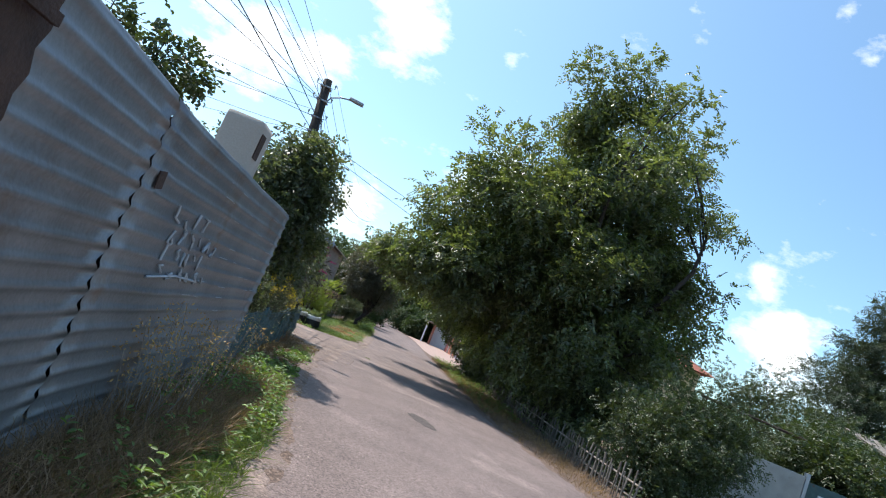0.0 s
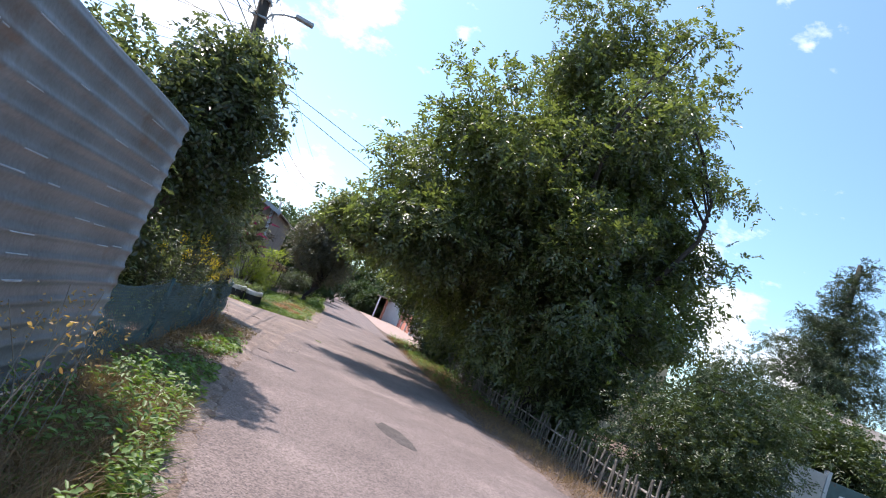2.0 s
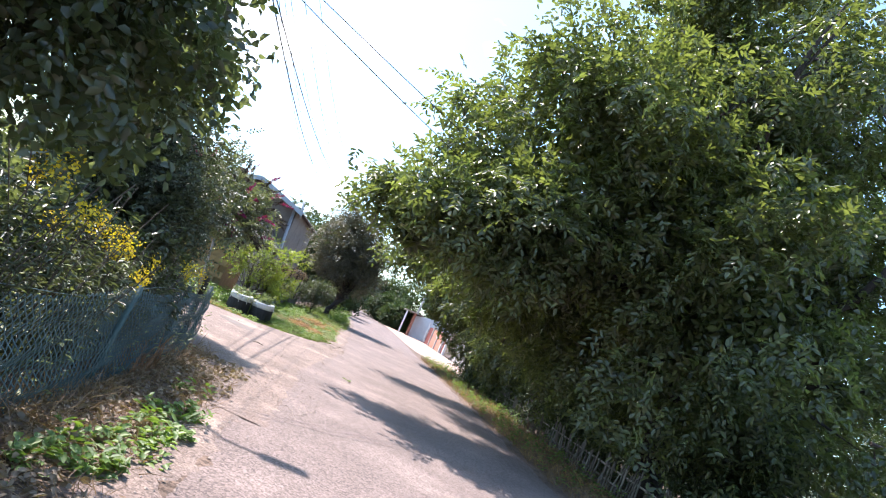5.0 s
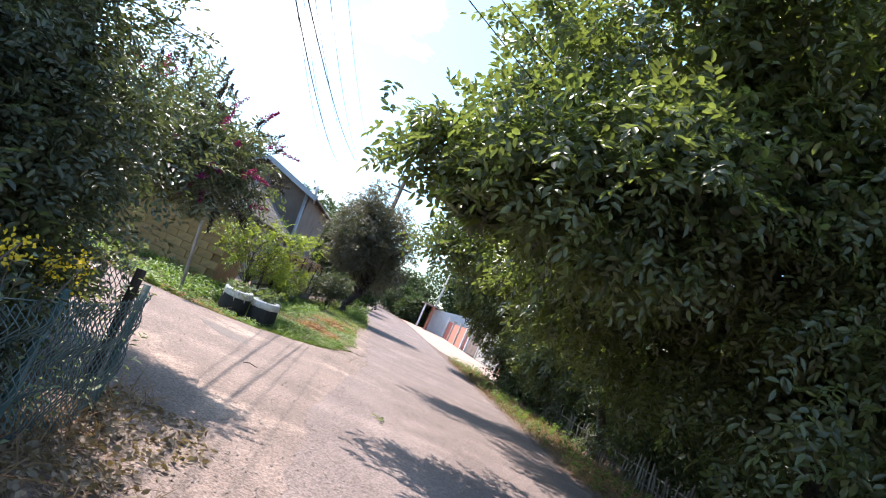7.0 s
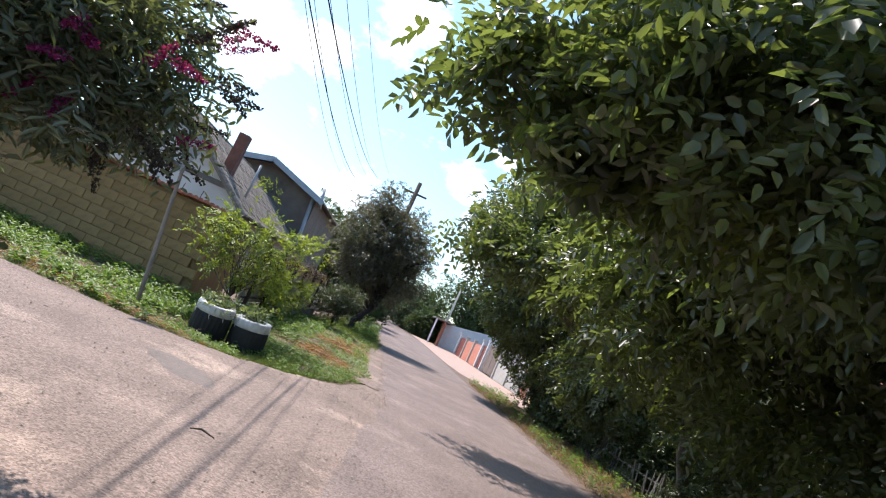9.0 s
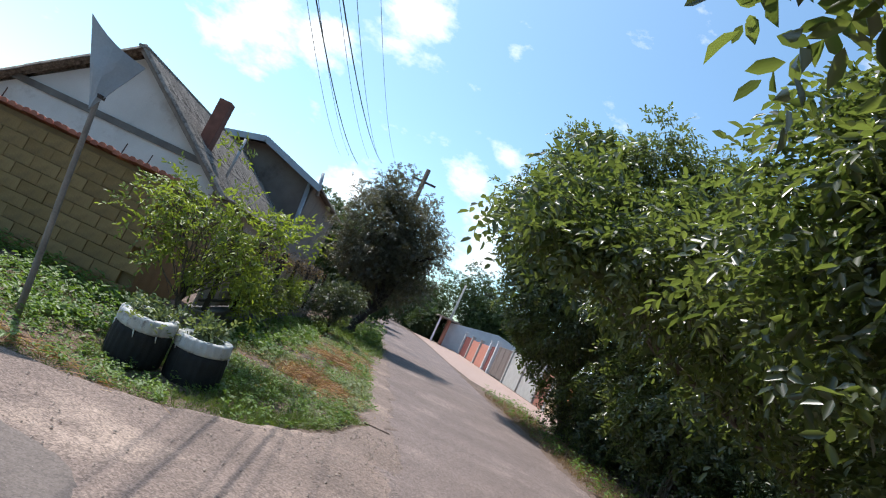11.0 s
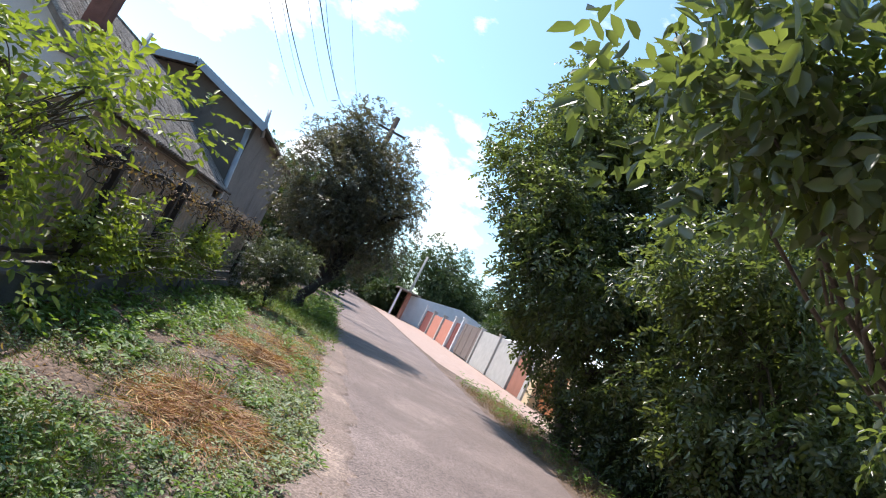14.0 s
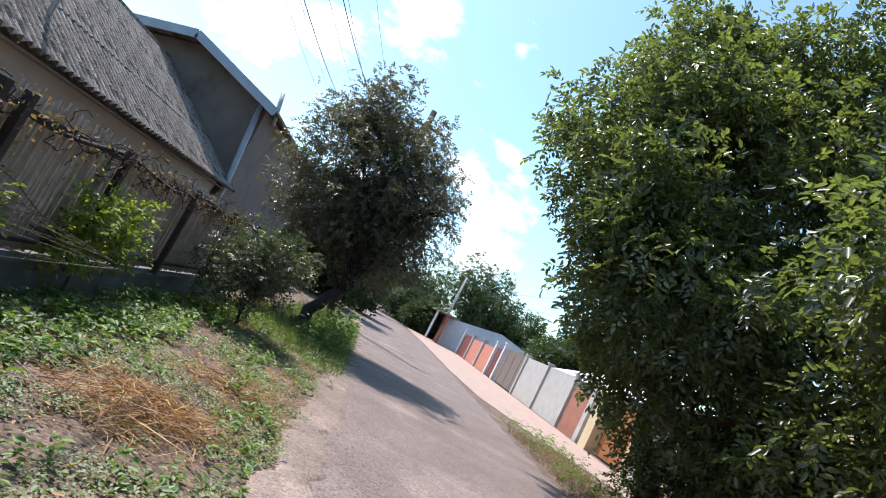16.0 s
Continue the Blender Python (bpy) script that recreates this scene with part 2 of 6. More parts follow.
M_WHITEPAINT = material("chipped_white_paint", (0.42, 0.42, 0.42), (0.68, 0.68, 0.67), 7, 60, 0.7, 0.3, spots=(0.07, 0.068, 0.065), spot_scale=6, spot_at=0.58)
M_DARKMETAL = material("dark_rusty_steel", (0.03, 0.026, 0.024), (0.075, 0.055, 0.048), 7, 50, 0.7, 0.3, metal=0.3)
M_LAMP = material("lamp_housing", (0.3, 0.32, 0.34), (0.42, 0.44, 0.46), 8, 50, 0.45, 0.0, metal=0.4)
M_CREAM = material("cream_paint", (0.55, 0.43, 0.26), (0.68, 0.55, 0.36), 3, 50, 0.8, 0.15)
M_ORANGE = material("rust_orange_gate_paint", (0.28, 0.1, 0.035), (0.38, 0.15, 0.055), 2, 50, 0.6, 0.1)
M_SALMON = material("salmon_paint", (0.5, 0.19, 0.13), (0.6, 0.26, 0.19), 2, 50, 0.8, 0.15)
M_MAROON = material("maroon_paint", (0.18, 0.055, 0.05), (0.26, 0.085, 0.075), 2, 50, 0.7, 0.1)
M_BROWNGREY = material("brown_grey_gate", (0.16, 0.125, 0.11), (0.23, 0.185, 0.165), 2, 50, 0.7, 0.1)
M_TERRACOTTA = material("terracotta_paint", (0.3, 0.13, 0.09), (0.4, 0.18, 0.125), 2, 50, 0.8, 0.15)
M_LIGHTCON = material("light_concrete_panel", (0.4, 0.39, 0.37), (0.52, 0.51, 0.48), 2, 60, 0.9, 0.3)
M_WHITEWALL = material("white_wall", (0.62, 0.63, 0.64), (0.74, 0.75, 0.76), 2, 50, 0.85, 0.1)
M_CARPAINT = material("black_car_paint", (0.01, 0.01, 0.012), (0.02, 0.02, 0.024), 3, 20, 0.25, 0.0)
M_GLASS = material("dark_car_glass", (0.02, 0.022, 0.025), (0.03, 0.035, 0.04), 3, 20, 0.08, 0.0)
M_STONE = material("pale_stone", (0.26, 0.205, 0.17), (0.45, 0.37, 0.31), 6, 50, 0.9, 0.4)

L_WALNUT = leaf_material("walnut_leaf", (0.034, 0.046, 0.023), (0.126, 0.147, 0.068), 0.34, 0.4, 0.7, (2.7, 2.85, 1.05))
L_BROAD = leaf_material("broad_leaf", (0.026, 0.035, 0.022), (0.082, 0.1, 0.05), 0.34, 0.38, 0.7, (3.4, 3.4, 1.7))
L_DARK = leaf_material("dark_plum_leaf", (0.04, 0.04, 0.028), (0.14, 0.136, 0.09), 0.36, 0.28, 0.75, (2.0, 1.9, 0.9))
L_BOX = leaf_material("yellow_green_leaf", (0.08, 0.112, 0.026), (0.27, 0.31, 0.075), 0.45, 0.4, 0.5, (1.9, 2.0, 0.7))
# colour darkened to carry the spiny shrub's backlit shade
L_SPINY = leaf_material("grey_green_leaf", (0.03, 0.04, 0.026), (0.13, 0.152, 0.095), 0.38, 0.3, 0.6)
L_BUDDLEIA = leaf_material("butterfly_bush_leaf", (0.055, 0.07, 0.045), (0.2, 0.225, 0.15), 0.36, 0.32, 0.7)
# base colour lowered to paint in shade under the walnuts; other bushes share it
L_HEDGE = leaf_material("shade_darkened_hedge_leaf", (0.03, 0.046, 0.02), (0.085, 0.115, 0.045), 0.45, 0.25)
L_FAR = leaf_material("far_leaf", (0.03, 0.054, 0.02), (0.075, 0.112, 0.04), 0.6, 0.25)
L_CONIFER = leaf_material("conifer_needle", (0.03, 0.05, 0.026), (0.075, 0.1, 0.05), 0.6, 0.15)
L_GRASS = leaf_material("grass", (0.055, 0.085, 0.025), (0.165, 0.215, 0.06), 0.5, 0.35)
L_WEED = leaf_material("weed_leaf", (0.06, 0.12, 0.03), (0.2, 0.29, 0.08), 0.5, 0.35)
L_GREYWEED = leaf_material("pale_weed_leaf", (0.12, 0.155, 0.085), (0.3, 0.34, 0.2), 0.55, 0.28)
L_STRAW = leaf_material("straw", (0.27, 0.15, 0.06), (0.62, 0.42, 0.2), 0.6, 0.25)
L_RED_STRAW = leaf_material("reddish_dry_stalk", (0.13, 0.058, 0.032), (0.42, 0.21, 0.1), 0.7, 0.2)
L_BROWN = leaf_material("brown_dry_weed", (0.11, 0.068, 0.042), (0.36, 0.235, 0.14), 0.7, 0.22)
L_PINK = leaf_material("magenta_floret", (0.17, 0.012, 0.085), (0.36, 0.03, 0.2), 0.6, 0.3)
L_SPENT = leaf_material("spent_brown_flower", (0.035, 0.025, 0.018), (0.08, 0.06, 0.045), 0.7, 0.1)
L_DEAD = leaf_material("curled_dead_leaf", (0.1, 0.07, 0.048), (0.33, 0.25, 0.175), 0.6, 0.2)
L_GOLD = leaf_material("goldenrod_floret", (0.5, 0.36, 0.02), (0.75, 0.58, 0.05), 0.6, 0.3)


# ---------------------------------------------------------------- builders
def empty(name, at, label, category, group="", kind=""):
    ob = new(name)
    ob.location = at
    ob.empty_display_size = 0.1
    return tagged(ob, label, category, group, kind)


def inv_of(parent):
    m = parent.matrix_basis.copy()
    return (parent.parent.matrix_basis @ m).inverted() if parent.parent and parent.parent.type == "EMPTY" else m.inverted()


def mesh_ob(name, verts, faces, mat, parent=None, label="", smooth=False):
    me = bpy.data.meshes.new(name)
    me.from_pydata([tuple(v) for v in verts], [], [tuple(f) for f in faces])
    if smooth:
        me.polygons.foreach_set("use_smooth", [True] * len(me.polygons))
    me.materials.append(mat)
    me.update()
    ob = new(name, me)
    if parent:
        ob.parent = parent
        ob.matrix_parent_inverse = inv_of(parent)
    if label:
        ob["label"] = label
    return ob


def part(name, bm, mat, parent=None, label="", smooth=False):
    me = bpy.data.meshes.new(name)
    bm.normal_update()
    bm.to_mesh(me)
    bm.free()
    if smooth:
        me.polygons.foreach_set("use_smooth", [True] * len(me.polygons))
    me.materials.append(mat)
    ob = new(name, me)
    if parent:
        ob.parent = parent
        ob.matrix_parent_inverse = inv_of(parent)
    if label:
        ob["label"] = label
    return ob


def box(x0, x1, y0, y1, z0, z1, bevel=0.0, bm=None, m=None):
    bm = bm or bmesh.new()
    t = Matrix.LocRotScale(((x0 + x1) / 2, (y0 + y1) / 2, (z0 + z1) / 2), None, (x1 - x0, y1 - y0, z1 - z0))
    made = bmesh.ops.create_cube(bm, size=1, matrix=(m @ t) if m else t)
    if bevel:
        edges = list({e for v in made["verts"] for e in v.link_edges})
        bmesh.ops.bevel(bm, geom=edges, offset=bevel, segments=2, affect="EDGES", profile=0.7)
    return bm


def tube(points, radii, sides=8, cap=True):
    """Vertices and faces of a tapered tube along points."""
    pts = [Vector(p) for p in points]
    verts, faces = [], []
    side = None
    for i, p in enumerate(pts):
        d = (pts[min(i + 1, len(pts) - 1)] - pts[max(i - 1, 0)]).normalized()
        if side is None:
            side = d.orthogonal().normalized()
        side = (side - d * side.dot(d)).normalized()
        other = d.cross(side)
        for k in range(sides):
            a = 2 * math.pi * k / sides
            verts.append(p + (side * math.cos(a) + other * math.sin(a)) * radii[i])
    for i in range(len(pts) - 1):
        for k in range(sides):
            a, b = i * sides + k, i * sides + (k + 1) % sides
            faces.append((a, b, b + sides, a + sides))
    if cap:
        faces.append(tuple(reversed(range(sides))))
        faces.append(tuple(range((len(pts) - 1) * sides, len(pts) * sides)))
    return verts, faces


def joined(pieces):
    verts, faces = [], []
    for v, f in pieces:
        o = len(verts)
        verts += v
        faces += [tuple(i + o for i in q) for q in f]
    return verts, faces


def unit(v):
    return v / np.maximum(np.linalg.norm(v, axis=-1, keepdims=True), 1e-9)


def leaves(name, base, axis, normal, length, width, mat, parent=None, fold=0.18, droop=0.12, label=""):
    """One mesh of many pointed, folded leaves."""
    n = len(base)
    axis = unit(axis)
    side = unit(np.cross(axis, normal))
    normal = np.cross(side, axis)
    ln, wd = np.reshape(length, (-1, 1)), np.reshape(width, (-1, 1))
    co = np.empty((n, 6, 3), np.float32)
    co[:, 0] = base
    co[:, 3] = base + axis * ln - normal * ln * droop
    for k, (f, w) in ((1, (0.26, 0.44)), (2, (0.66, 0.46))):
        mid = base + axis * ln * f + normal * (wd * fold)
        co[:, k] = mid + side * wd * w
        co[:, 6 - k] = mid - side * wd * w
    me = bpy.data.meshes.new(name)
    me.vertices.add(n * 6)
    me.vertices.foreach_set("co", co.ravel())
    me.loops.add(n * 8)
    idx = (np.arange(n)[:, None] * 6 + np.array([0, 1, 2, 3, 0, 3, 4, 5])).astype(np.int32)
    me.loops.foreach_set("vertex_index", idx.ravel())
    me.polygons.add(n * 2)
    me.polygons.foreach_set("loop_start", (np.arange(n * 2) * 4).astype(np.int32))
    me.update(calc_edges=True)
    me.validate()
    me.materials.append(mat)
    ob = new(name, me)
    if parent:
        ob.parent = parent
        ob.matrix_parent_inverse = inv_of(parent)
    if label:
        ob["label"] = label
    return ob


def ribbons(name, base, axis, side, bend, length, width, mat, parent=None):
    """One mesh of many narrow bent blades."""
    n = len(base)
    axis = unit(axis)
    side = unit(np.cross(axis, side))
    ln, wd = np.reshape(length, (-1, 1)), np.reshape(width, (-1, 1))
    co = np.empty((n, 5, 3), np.float32)
    mid = base + axis * ln * 0.5 + bend * ln * 0.12
    co[:, 0], co[:, 1] = base - side * wd / 2, base + side * wd / 2
    co[:, 2], co[:, 3] = mid - side * wd * 0.42, mid + side * wd * 0.42
    co[:, 4] = base + axis * ln + bend * ln * 0.45
    me = bpy.data.meshes.new(name)
    me.vertices.add(n * 5)
    me.vertices.foreach_set("co", co.ravel())
    me.loops.add(n * 7)
    me.loops.foreach_set("vertex_index", (np.arange(n)[:, None] * 5 + np.array([0, 1, 3, 2, 2, 3, 4])).astype(np.int32).ravel())
    me.polygons.add(n * 2)
    me.polygons.foreach_set("loop_start", (np.arange(n)[:, None] * 7 + np.array([0, 4])).astype(np.int32).ravel())
    me.update(calc_edges=True)
    me.validate()
    me.materials.append(mat)
    ob = new(name, me)
    if parent:
        ob.parent = parent
        ob.matrix_parent_inverse = inv_of(parent)
    return ob


def lobe_points(rng, lobes, count, inner=0.45, rough=0.25, wave=2.2):
    """Points in bumpy ellipsoids (cx, cy, cz, rx, ry, rz, weight), and the way outwards at each."""
    w = np.array([b[6] for b in lobes], float)
    pick = rng.choice(len(lobes), count, p=w / w.sum())
    lb = np.array(lobes, float)[pick]
    d = unit(rng.normal(size=(count, 3)))
    bump = np.array([noise.noise(Vector(v) * wave + Vector((k * 7.3, k * 3.1, 0))) for v, k in zip(d, pick)])
    r = (inner + (1 - inner) * rng.random(count) ** 0.7) * (1 + rough * bump * 1.6)
    return lb[:, :3] + d * lb[:, 3:6] * r[:, None], d


def sprays(rng, at, out, per, spread, length, leaflets, leaf_l, leaf_w, droop=0.35, pairs=True, wild=0.7):
    """Leaf arrays: twigs scattered round the given points, each with leaflets along it."""
    n = len(at) * per
    o = np.repeat(at, per, 0) + np.clip(rng.normal(size=(n, 3)), -1.55, 1.55) * spread
    d = unit(np.repeat(out, per, 0) * 0.7 + rng.normal(size=(n, 3)) * wild + np.array([0, 0, -droop]))
    ln = length * rng.uniform(0.7, 1.25, n)
    side = unit(np.cross(d, rng.normal(size=(n, 3)) * 0.4 + np.array([0, 0, 1.0])))
    up = np.cross(side, d)
    bases, axes, norms, lens, wids = [], [], [], [], []
    for k in range(leaflets):
        f = 0.25 + 0.75 * k / max(leaflets - 1, 1)
        s = 0.0 if (pairs and k == leaflets - 1) else (1.0 if k % 2 else -1.0)
        b = o + d * (ln * f)[:, None] - np.array([0, 0, 1]) * (ln * f * f * droop * 0.5)[:, None]
        a = unit(d * (1.0 if s == 0 else 0.55) + side * s * 0.9 + rng.normal(size=(n, 3)) * 0.22 + np.array([0, 0, -0.25 * droop]))
        bases.append(b)
        axes.append(a)
        norms.append(up + rng.normal(size=(n, 3)) * 0.35)
        lens.append(leaf_l * rng.uniform(0.7, 1.2, n) * (1.1 if s == 0 else 1.0))
        wids.append(leaf_w * rng.uniform(0.75, 1.2, n))
    return [np.concatenate(v) for v in (bases, axes, norms, lens, wids)]


def tree(name, seed, foot, lean_to, lobes, label, category, trunk_r, mat, bark, clusters, per, spread, length, leaflets, leaf_l, leaf_w, droop=0.35, limbs=9, inner=0.45, rough=0.25, pairs=True, group="", core=0, below=None):
    """A tree: tapered trunk, limbs reaching into the crown, and a crown of leaves on twigs."""
    rng = np.random.default_rng(seed)
    top = empty(name, foot, label, category, group)
    f, fork = Vector(foot), Vector(lean_to)
    steps = 7
    pts = [f.lerp(fork, i / (steps - 1)) + Vector((rng.normal() * 0.3, rng.normal() * 0.3, 0)) * trunk_r * (0 if i in (0, steps - 1) else 1) for i in range(steps)]
    pts[0].z -= 0.1
    radii = [trunk_r * (1.35 if i == 0 else 1.0) * (1 - 0.45 * i / (steps - 1)) for i in range(steps)]
    v, fc = tube(pts, radii, 10)
    mesh_ob("trunk", v, fc, bark, top, smooth=True)
    at, out = lobe_points(rng, lobes, clusters, inner, rough)
    order = rng.permutation(clusters)[:limbs]
    for i in order:
        goal = Vector(at[i])
        start = f.lerp(fork, rng.uniform(0.65, 1.0))
        pieces = []
        bend = Vector((rng.normal(), rng.normal(), abs(rng.normal()))) * 0.12 * (goal - start).length
        line = [start.lerp(goal, s) + bend * math.sin(math.pi * s) for s in np.linspace(0, 1, 7)]
        pieces.append(tube(line, [trunk_r * 0.38 * (1 - 0.9 * s) for s in np.linspace(0, 1, 7)], 6))
        near = np.argsort(np.linalg.norm(at - np.array(goal), axis=1))[1:6]
        for j in near:
            s = rng.uniform(0.35, 0.9)
            b0 = start.lerp(goal, s) + bend * math.sin(math.pi * s)
            e = Vector(at[j])
            m1 = b0.lerp(e, 0.5) + Vector((0, 0, 0.06 * (e - b0).length))
            pieces.append(tube([b0, m1, e], [trunk_r * 0.2 * (1.1 - s), trunk_r * 0.12, 0.006], 5, False))
        v, fc = joined(pieces)
        mesh_ob("limb", v, fc, bark, top, smooth=True)
    b, a, nn, ll, ww = sprays(rng, at, out, per, spread, length, leaflets, leaf_l, leaf_w, droop, pairs)
    if core:
        shrunk = [(c[0], c[1], c[2], c[3] * 0.66, c[4] * 0.66, c[5] * 0.66, c[6]) for c in lobes]
        ip, _ = lobe_points(rng, shrunk, core, 0.1, rough)
        b, a, nn = np.concatenate([b, ip]), np.concatenate([a, rng.normal(size=(core, 3))]), np.concatenate([nn, rng.normal(size=(core, 3))])
        ll, ww = np.concatenate([ll, leaf_l * rng.uniform(1.1, 1.7, core)]), np.concatenate([ww, leaf_w * rng.uniform(1.3, 2.0, core)])
    keep = b[:, 2] > 0.12
    if below:
        keep &= b[:, 2] > np.array([below(x, y) for x, y in b[:, :2]])
    leaves("crown", b[keep], a[keep], nn[keep], ll[keep], ww[keep], mat, top)
    return top


def scatter(rng, area, count, mask=None):
    x0, x1, y0, y1 = area
    p = np.stack([rng.uniform(x0, x1, count), rng.uniform(y0, y1, count)], 1)
    if mask is not None:
        p = p[np.array([mask(x, y) for x, y in p], bool)]
    return p


def ground_z(x, y):
    """Height of the bare ground."""
    z = -0.012
    if y > 21 and x < -0.3:
        z += 0.10 * min(1.0, (-0.3 - x) / 1.2) * min(1.0, max(0.0, y - 23.2) / 2.0)
        z -= 0.1 * math.exp(-((x + 2.6) / 1.2) ** 2 - ((y - 22.3) / 0.6) ** 2)
    if x < 0.3 and y < 13:
        z += 0.05 * min(1.0, max(0.0, (0.3 - x)) / 0.9)
    z += 0.03 * noise.noise(Vector((x * 0.9, y * 0.9, 3.0))) * (0 if -0.2 < x < 4.6 else 1)
    return z


def blades(name, rng, p, height, width, mat, label, lean=0.5, parent=None, kind="stuff", category="grass", curl=0.35):
    n = len(p)
    base = np.column_stack([p, [ground_z(x, y) - 0.01 for x, y in p]])
    axis = np.column_stack([rng.normal(size=(n, 2)) * lean, np.ones(n)])
    norm = np.column_stack([rng.normal(size=(n, 2)), np.full(n, 0.2)])
    h = height * rng.uniform(0.45, 1.25, n)
    bend = np.column_stack([rng.normal(size=(n, 2)), rng.uniform(-0.9, 0.1, n)])
    ob = ribbons(name, base, axis, norm, bend, h, width * rng.uniform(0.7, 1.3, n), mat, parent)
    return tagged(ob, label, category, kind=kind)


def weeds(name, rng, p, height, leaf_l, leaf_w, per, mat, label, category="weeds"):
    """Low leafy plants: leaves round short upright stalks."""
    n = len(p)
    base = np.column_stack([p, [ground_z(x, y) for x, y in p]])
    hh = height * rng.uniform(0.4, 1.2, n)
    b = np.repeat(base, per, 0)
    b[:, 2] += np.repeat(hh, per) * rng.random(n * per)
    b[:, :2] += rng.normal(size=(n * per, 2)) * 0.03
    ang = rng.uniform(0, 2 * np.pi, n * per)
    axis = np.column_stack([np.cos(ang), np.sin(ang), rng.uniform(-0.2, 0.7, n * per)])
    norm = np.column_stack([rng.normal(size=(n * per, 2)) * 0.3, np.ones(n * per)])
    ob = leaves(name, b, axis, norm, leaf_l * rng.uniform(0.6, 1.2, n * per), leaf_w * rng.uniform(0.6, 1.2, n * per), mat)
    return tagged(ob, label, category, kind="stuff")


def curve_lines(name, lines, radius, mat, parent=None, label=""):
    cu = bpy.data.curves.new(name, "CURVE")
    cu.dimensions, cu.bevel_depth, cu.bevel_resolution = "3D", radius, 0
    for pts in lines:
        sp = cu.splines.new("POLY")
        sp.points.add(len(pts) - 1)
        for q, p in zip(sp.points, pts):
            q.co = (*p, 1)
    cu.materials.append(mat)
    ob = new(name, cu)
    if parent:
        ob.parent = parent
        ob.matrix_parent_inverse = inv_of(parent)
    if label:
        ob["label"] = label
    return ob


def sag(a, b, drop, n=18):
    a, b = Vector(a), Vector(b)
    return [a.lerp(b, i / n) - Vector((0, 0, drop * 4 * (i / n) * (1 - i / n))) for i in range(n + 1)]


# ---------------------------------------------------------------- ground, road, drive
def strip(name, left, right, ys, z, mat, label, category, wob=0.08, seed=0.0, cols=14):
    """A flat sheet between two edge lines x(y), with ragged edges and a thin rim."""
    verts, faces = [], []
    for y in ys:
        a = left(y) + wob * (0.7 * noise.noise(Vector((y * 0.8, seed, 0))) + 0.5 * noise.noise(Vector((y * 3.1, seed, 2))) + 0.35 * noise.noise(Vector((y * 9, seed, 4))))
        b = right(y) + wob * (0.7 * noise.noise(Vector((y * 0.8, seed + 9, 0))) + 0.5 * noise.noise(Vector((y * 3.1, seed + 9, 2))) + 0.35 * noise.noise(Vector((y * 9, seed + 9, 4))))
        for k in range(cols + 1):
            x = a + (b - a) * k / cols
            edge = -0.03 if k in (0, cols) else 0.0
            verts.append((x, y, max(z, ground_z(x, y) + z + 0.012) + edge + 0.006 * noise.noise(Vector((x * 0.8, y * 0.8, 1)))))
    for i in range(len(ys) - 1):
        for k in range(cols):
            o = i * (cols + 1) + k
            faces.append((o, o + 1, o + cols + 2, o + cols + 1))
    return tagged(mesh_ob(name, verts, faces, mat, smooth=True), label, category, kind="structure")


def lerp_table(table):
    ys, xs = zip(*table)
    return lambda y: float(np.interp(y, ys, xs))


ROAD_L = lerp_table([(-30, 0.6), (2.6, 0.32), (4, 0.2), (6, -0.1), (9, -0.4), (11.5, -0.5), (14, -0.6), (16, -0.55), (20, -0.3), (24.4, -0.12), (30, -0.15), (40, -0.26), (62, -0.8), (90, -1.3), (130, -2.5)])
ROAD_R = lerp_table([(-30, 6.0), (2, 5.4), (8, 5.1), (11, 4.65), (15, 4.2), (27, 4.05), (37, 4.0), (45, 4.0), (52, 4.0), (70, 3.8), (90, 2.6), (130, 1.6)])

gx = np.unique(np.concatenate([np.linspace(-700, -60, 9), np.linspace(-60, -14, 12), np.linspace(-14, 14, 90), np.linspace(14, 60, 12), np.linspace(60, 700, 9)]))
gy = np.unique(np.concatenate([np.linspace(-700, -40, 9), np.linspace(-40, -6, 10), np.linspace(-6, 50, 180), np.linspace(50, 120, 40), np.linspace(120, 900, 12)]))
gv = [(x, y, ground_z(x, y)) for y in gy for x in gx]
nx = len(gx)
gf = [(j * nx + i, j * nx + i + 1, (j + 1) * nx + i + 1, (j + 1) * nx + i) for j in range(len(gy) - 1) for i in range(nx - 1)]
ground = tagged(mesh_ob("ground", gv, gf, M_SOIL, smooth=True), "brown soil ground with patches of green growth", "ground", kind="structure")
road = strip("road", ROAD_L, ROAD_R, np.arange(-30, 130, 0.1), 0.012, M_ASPHALT, "worn grey-pink asphalt lane with dusty ragged edges", "road", 0.2, 1.0, 10)
DRIVE_L = lerp_table([(12.0, -0.75), (13.5, -1.15), (14.6, -1.9), (15.2, -3.2), (16, -9.0), (17, -11.5), (20.4, -11.0), (21.1, -5.5), (21.2, -3.0), (21.5, -2.1), (22.1, -1.4), (23.1, -0.75), (24.6, -0.2)])
drive = strip("drive", DRIVE_L, lambda y: ROAD_L(y) + 0.45, np.arange(12.0, 24.7, 0.07), 0.004, M_DRIVE, "pale dusty broken asphalt side drive with loose gravel", "drive", 0.2, 4.0, 24)
shoulder = strip("shoulder", lambda y: ROAD_L(y) - 0.35, lambda y: ROAD_L(y) + 0.1, np.arange(-8, 12.3, 0.06), 0.0, M_DRIVE, "sandy gravel shoulder beside the lane", "shoulder", 0.3, 6.0, 8)
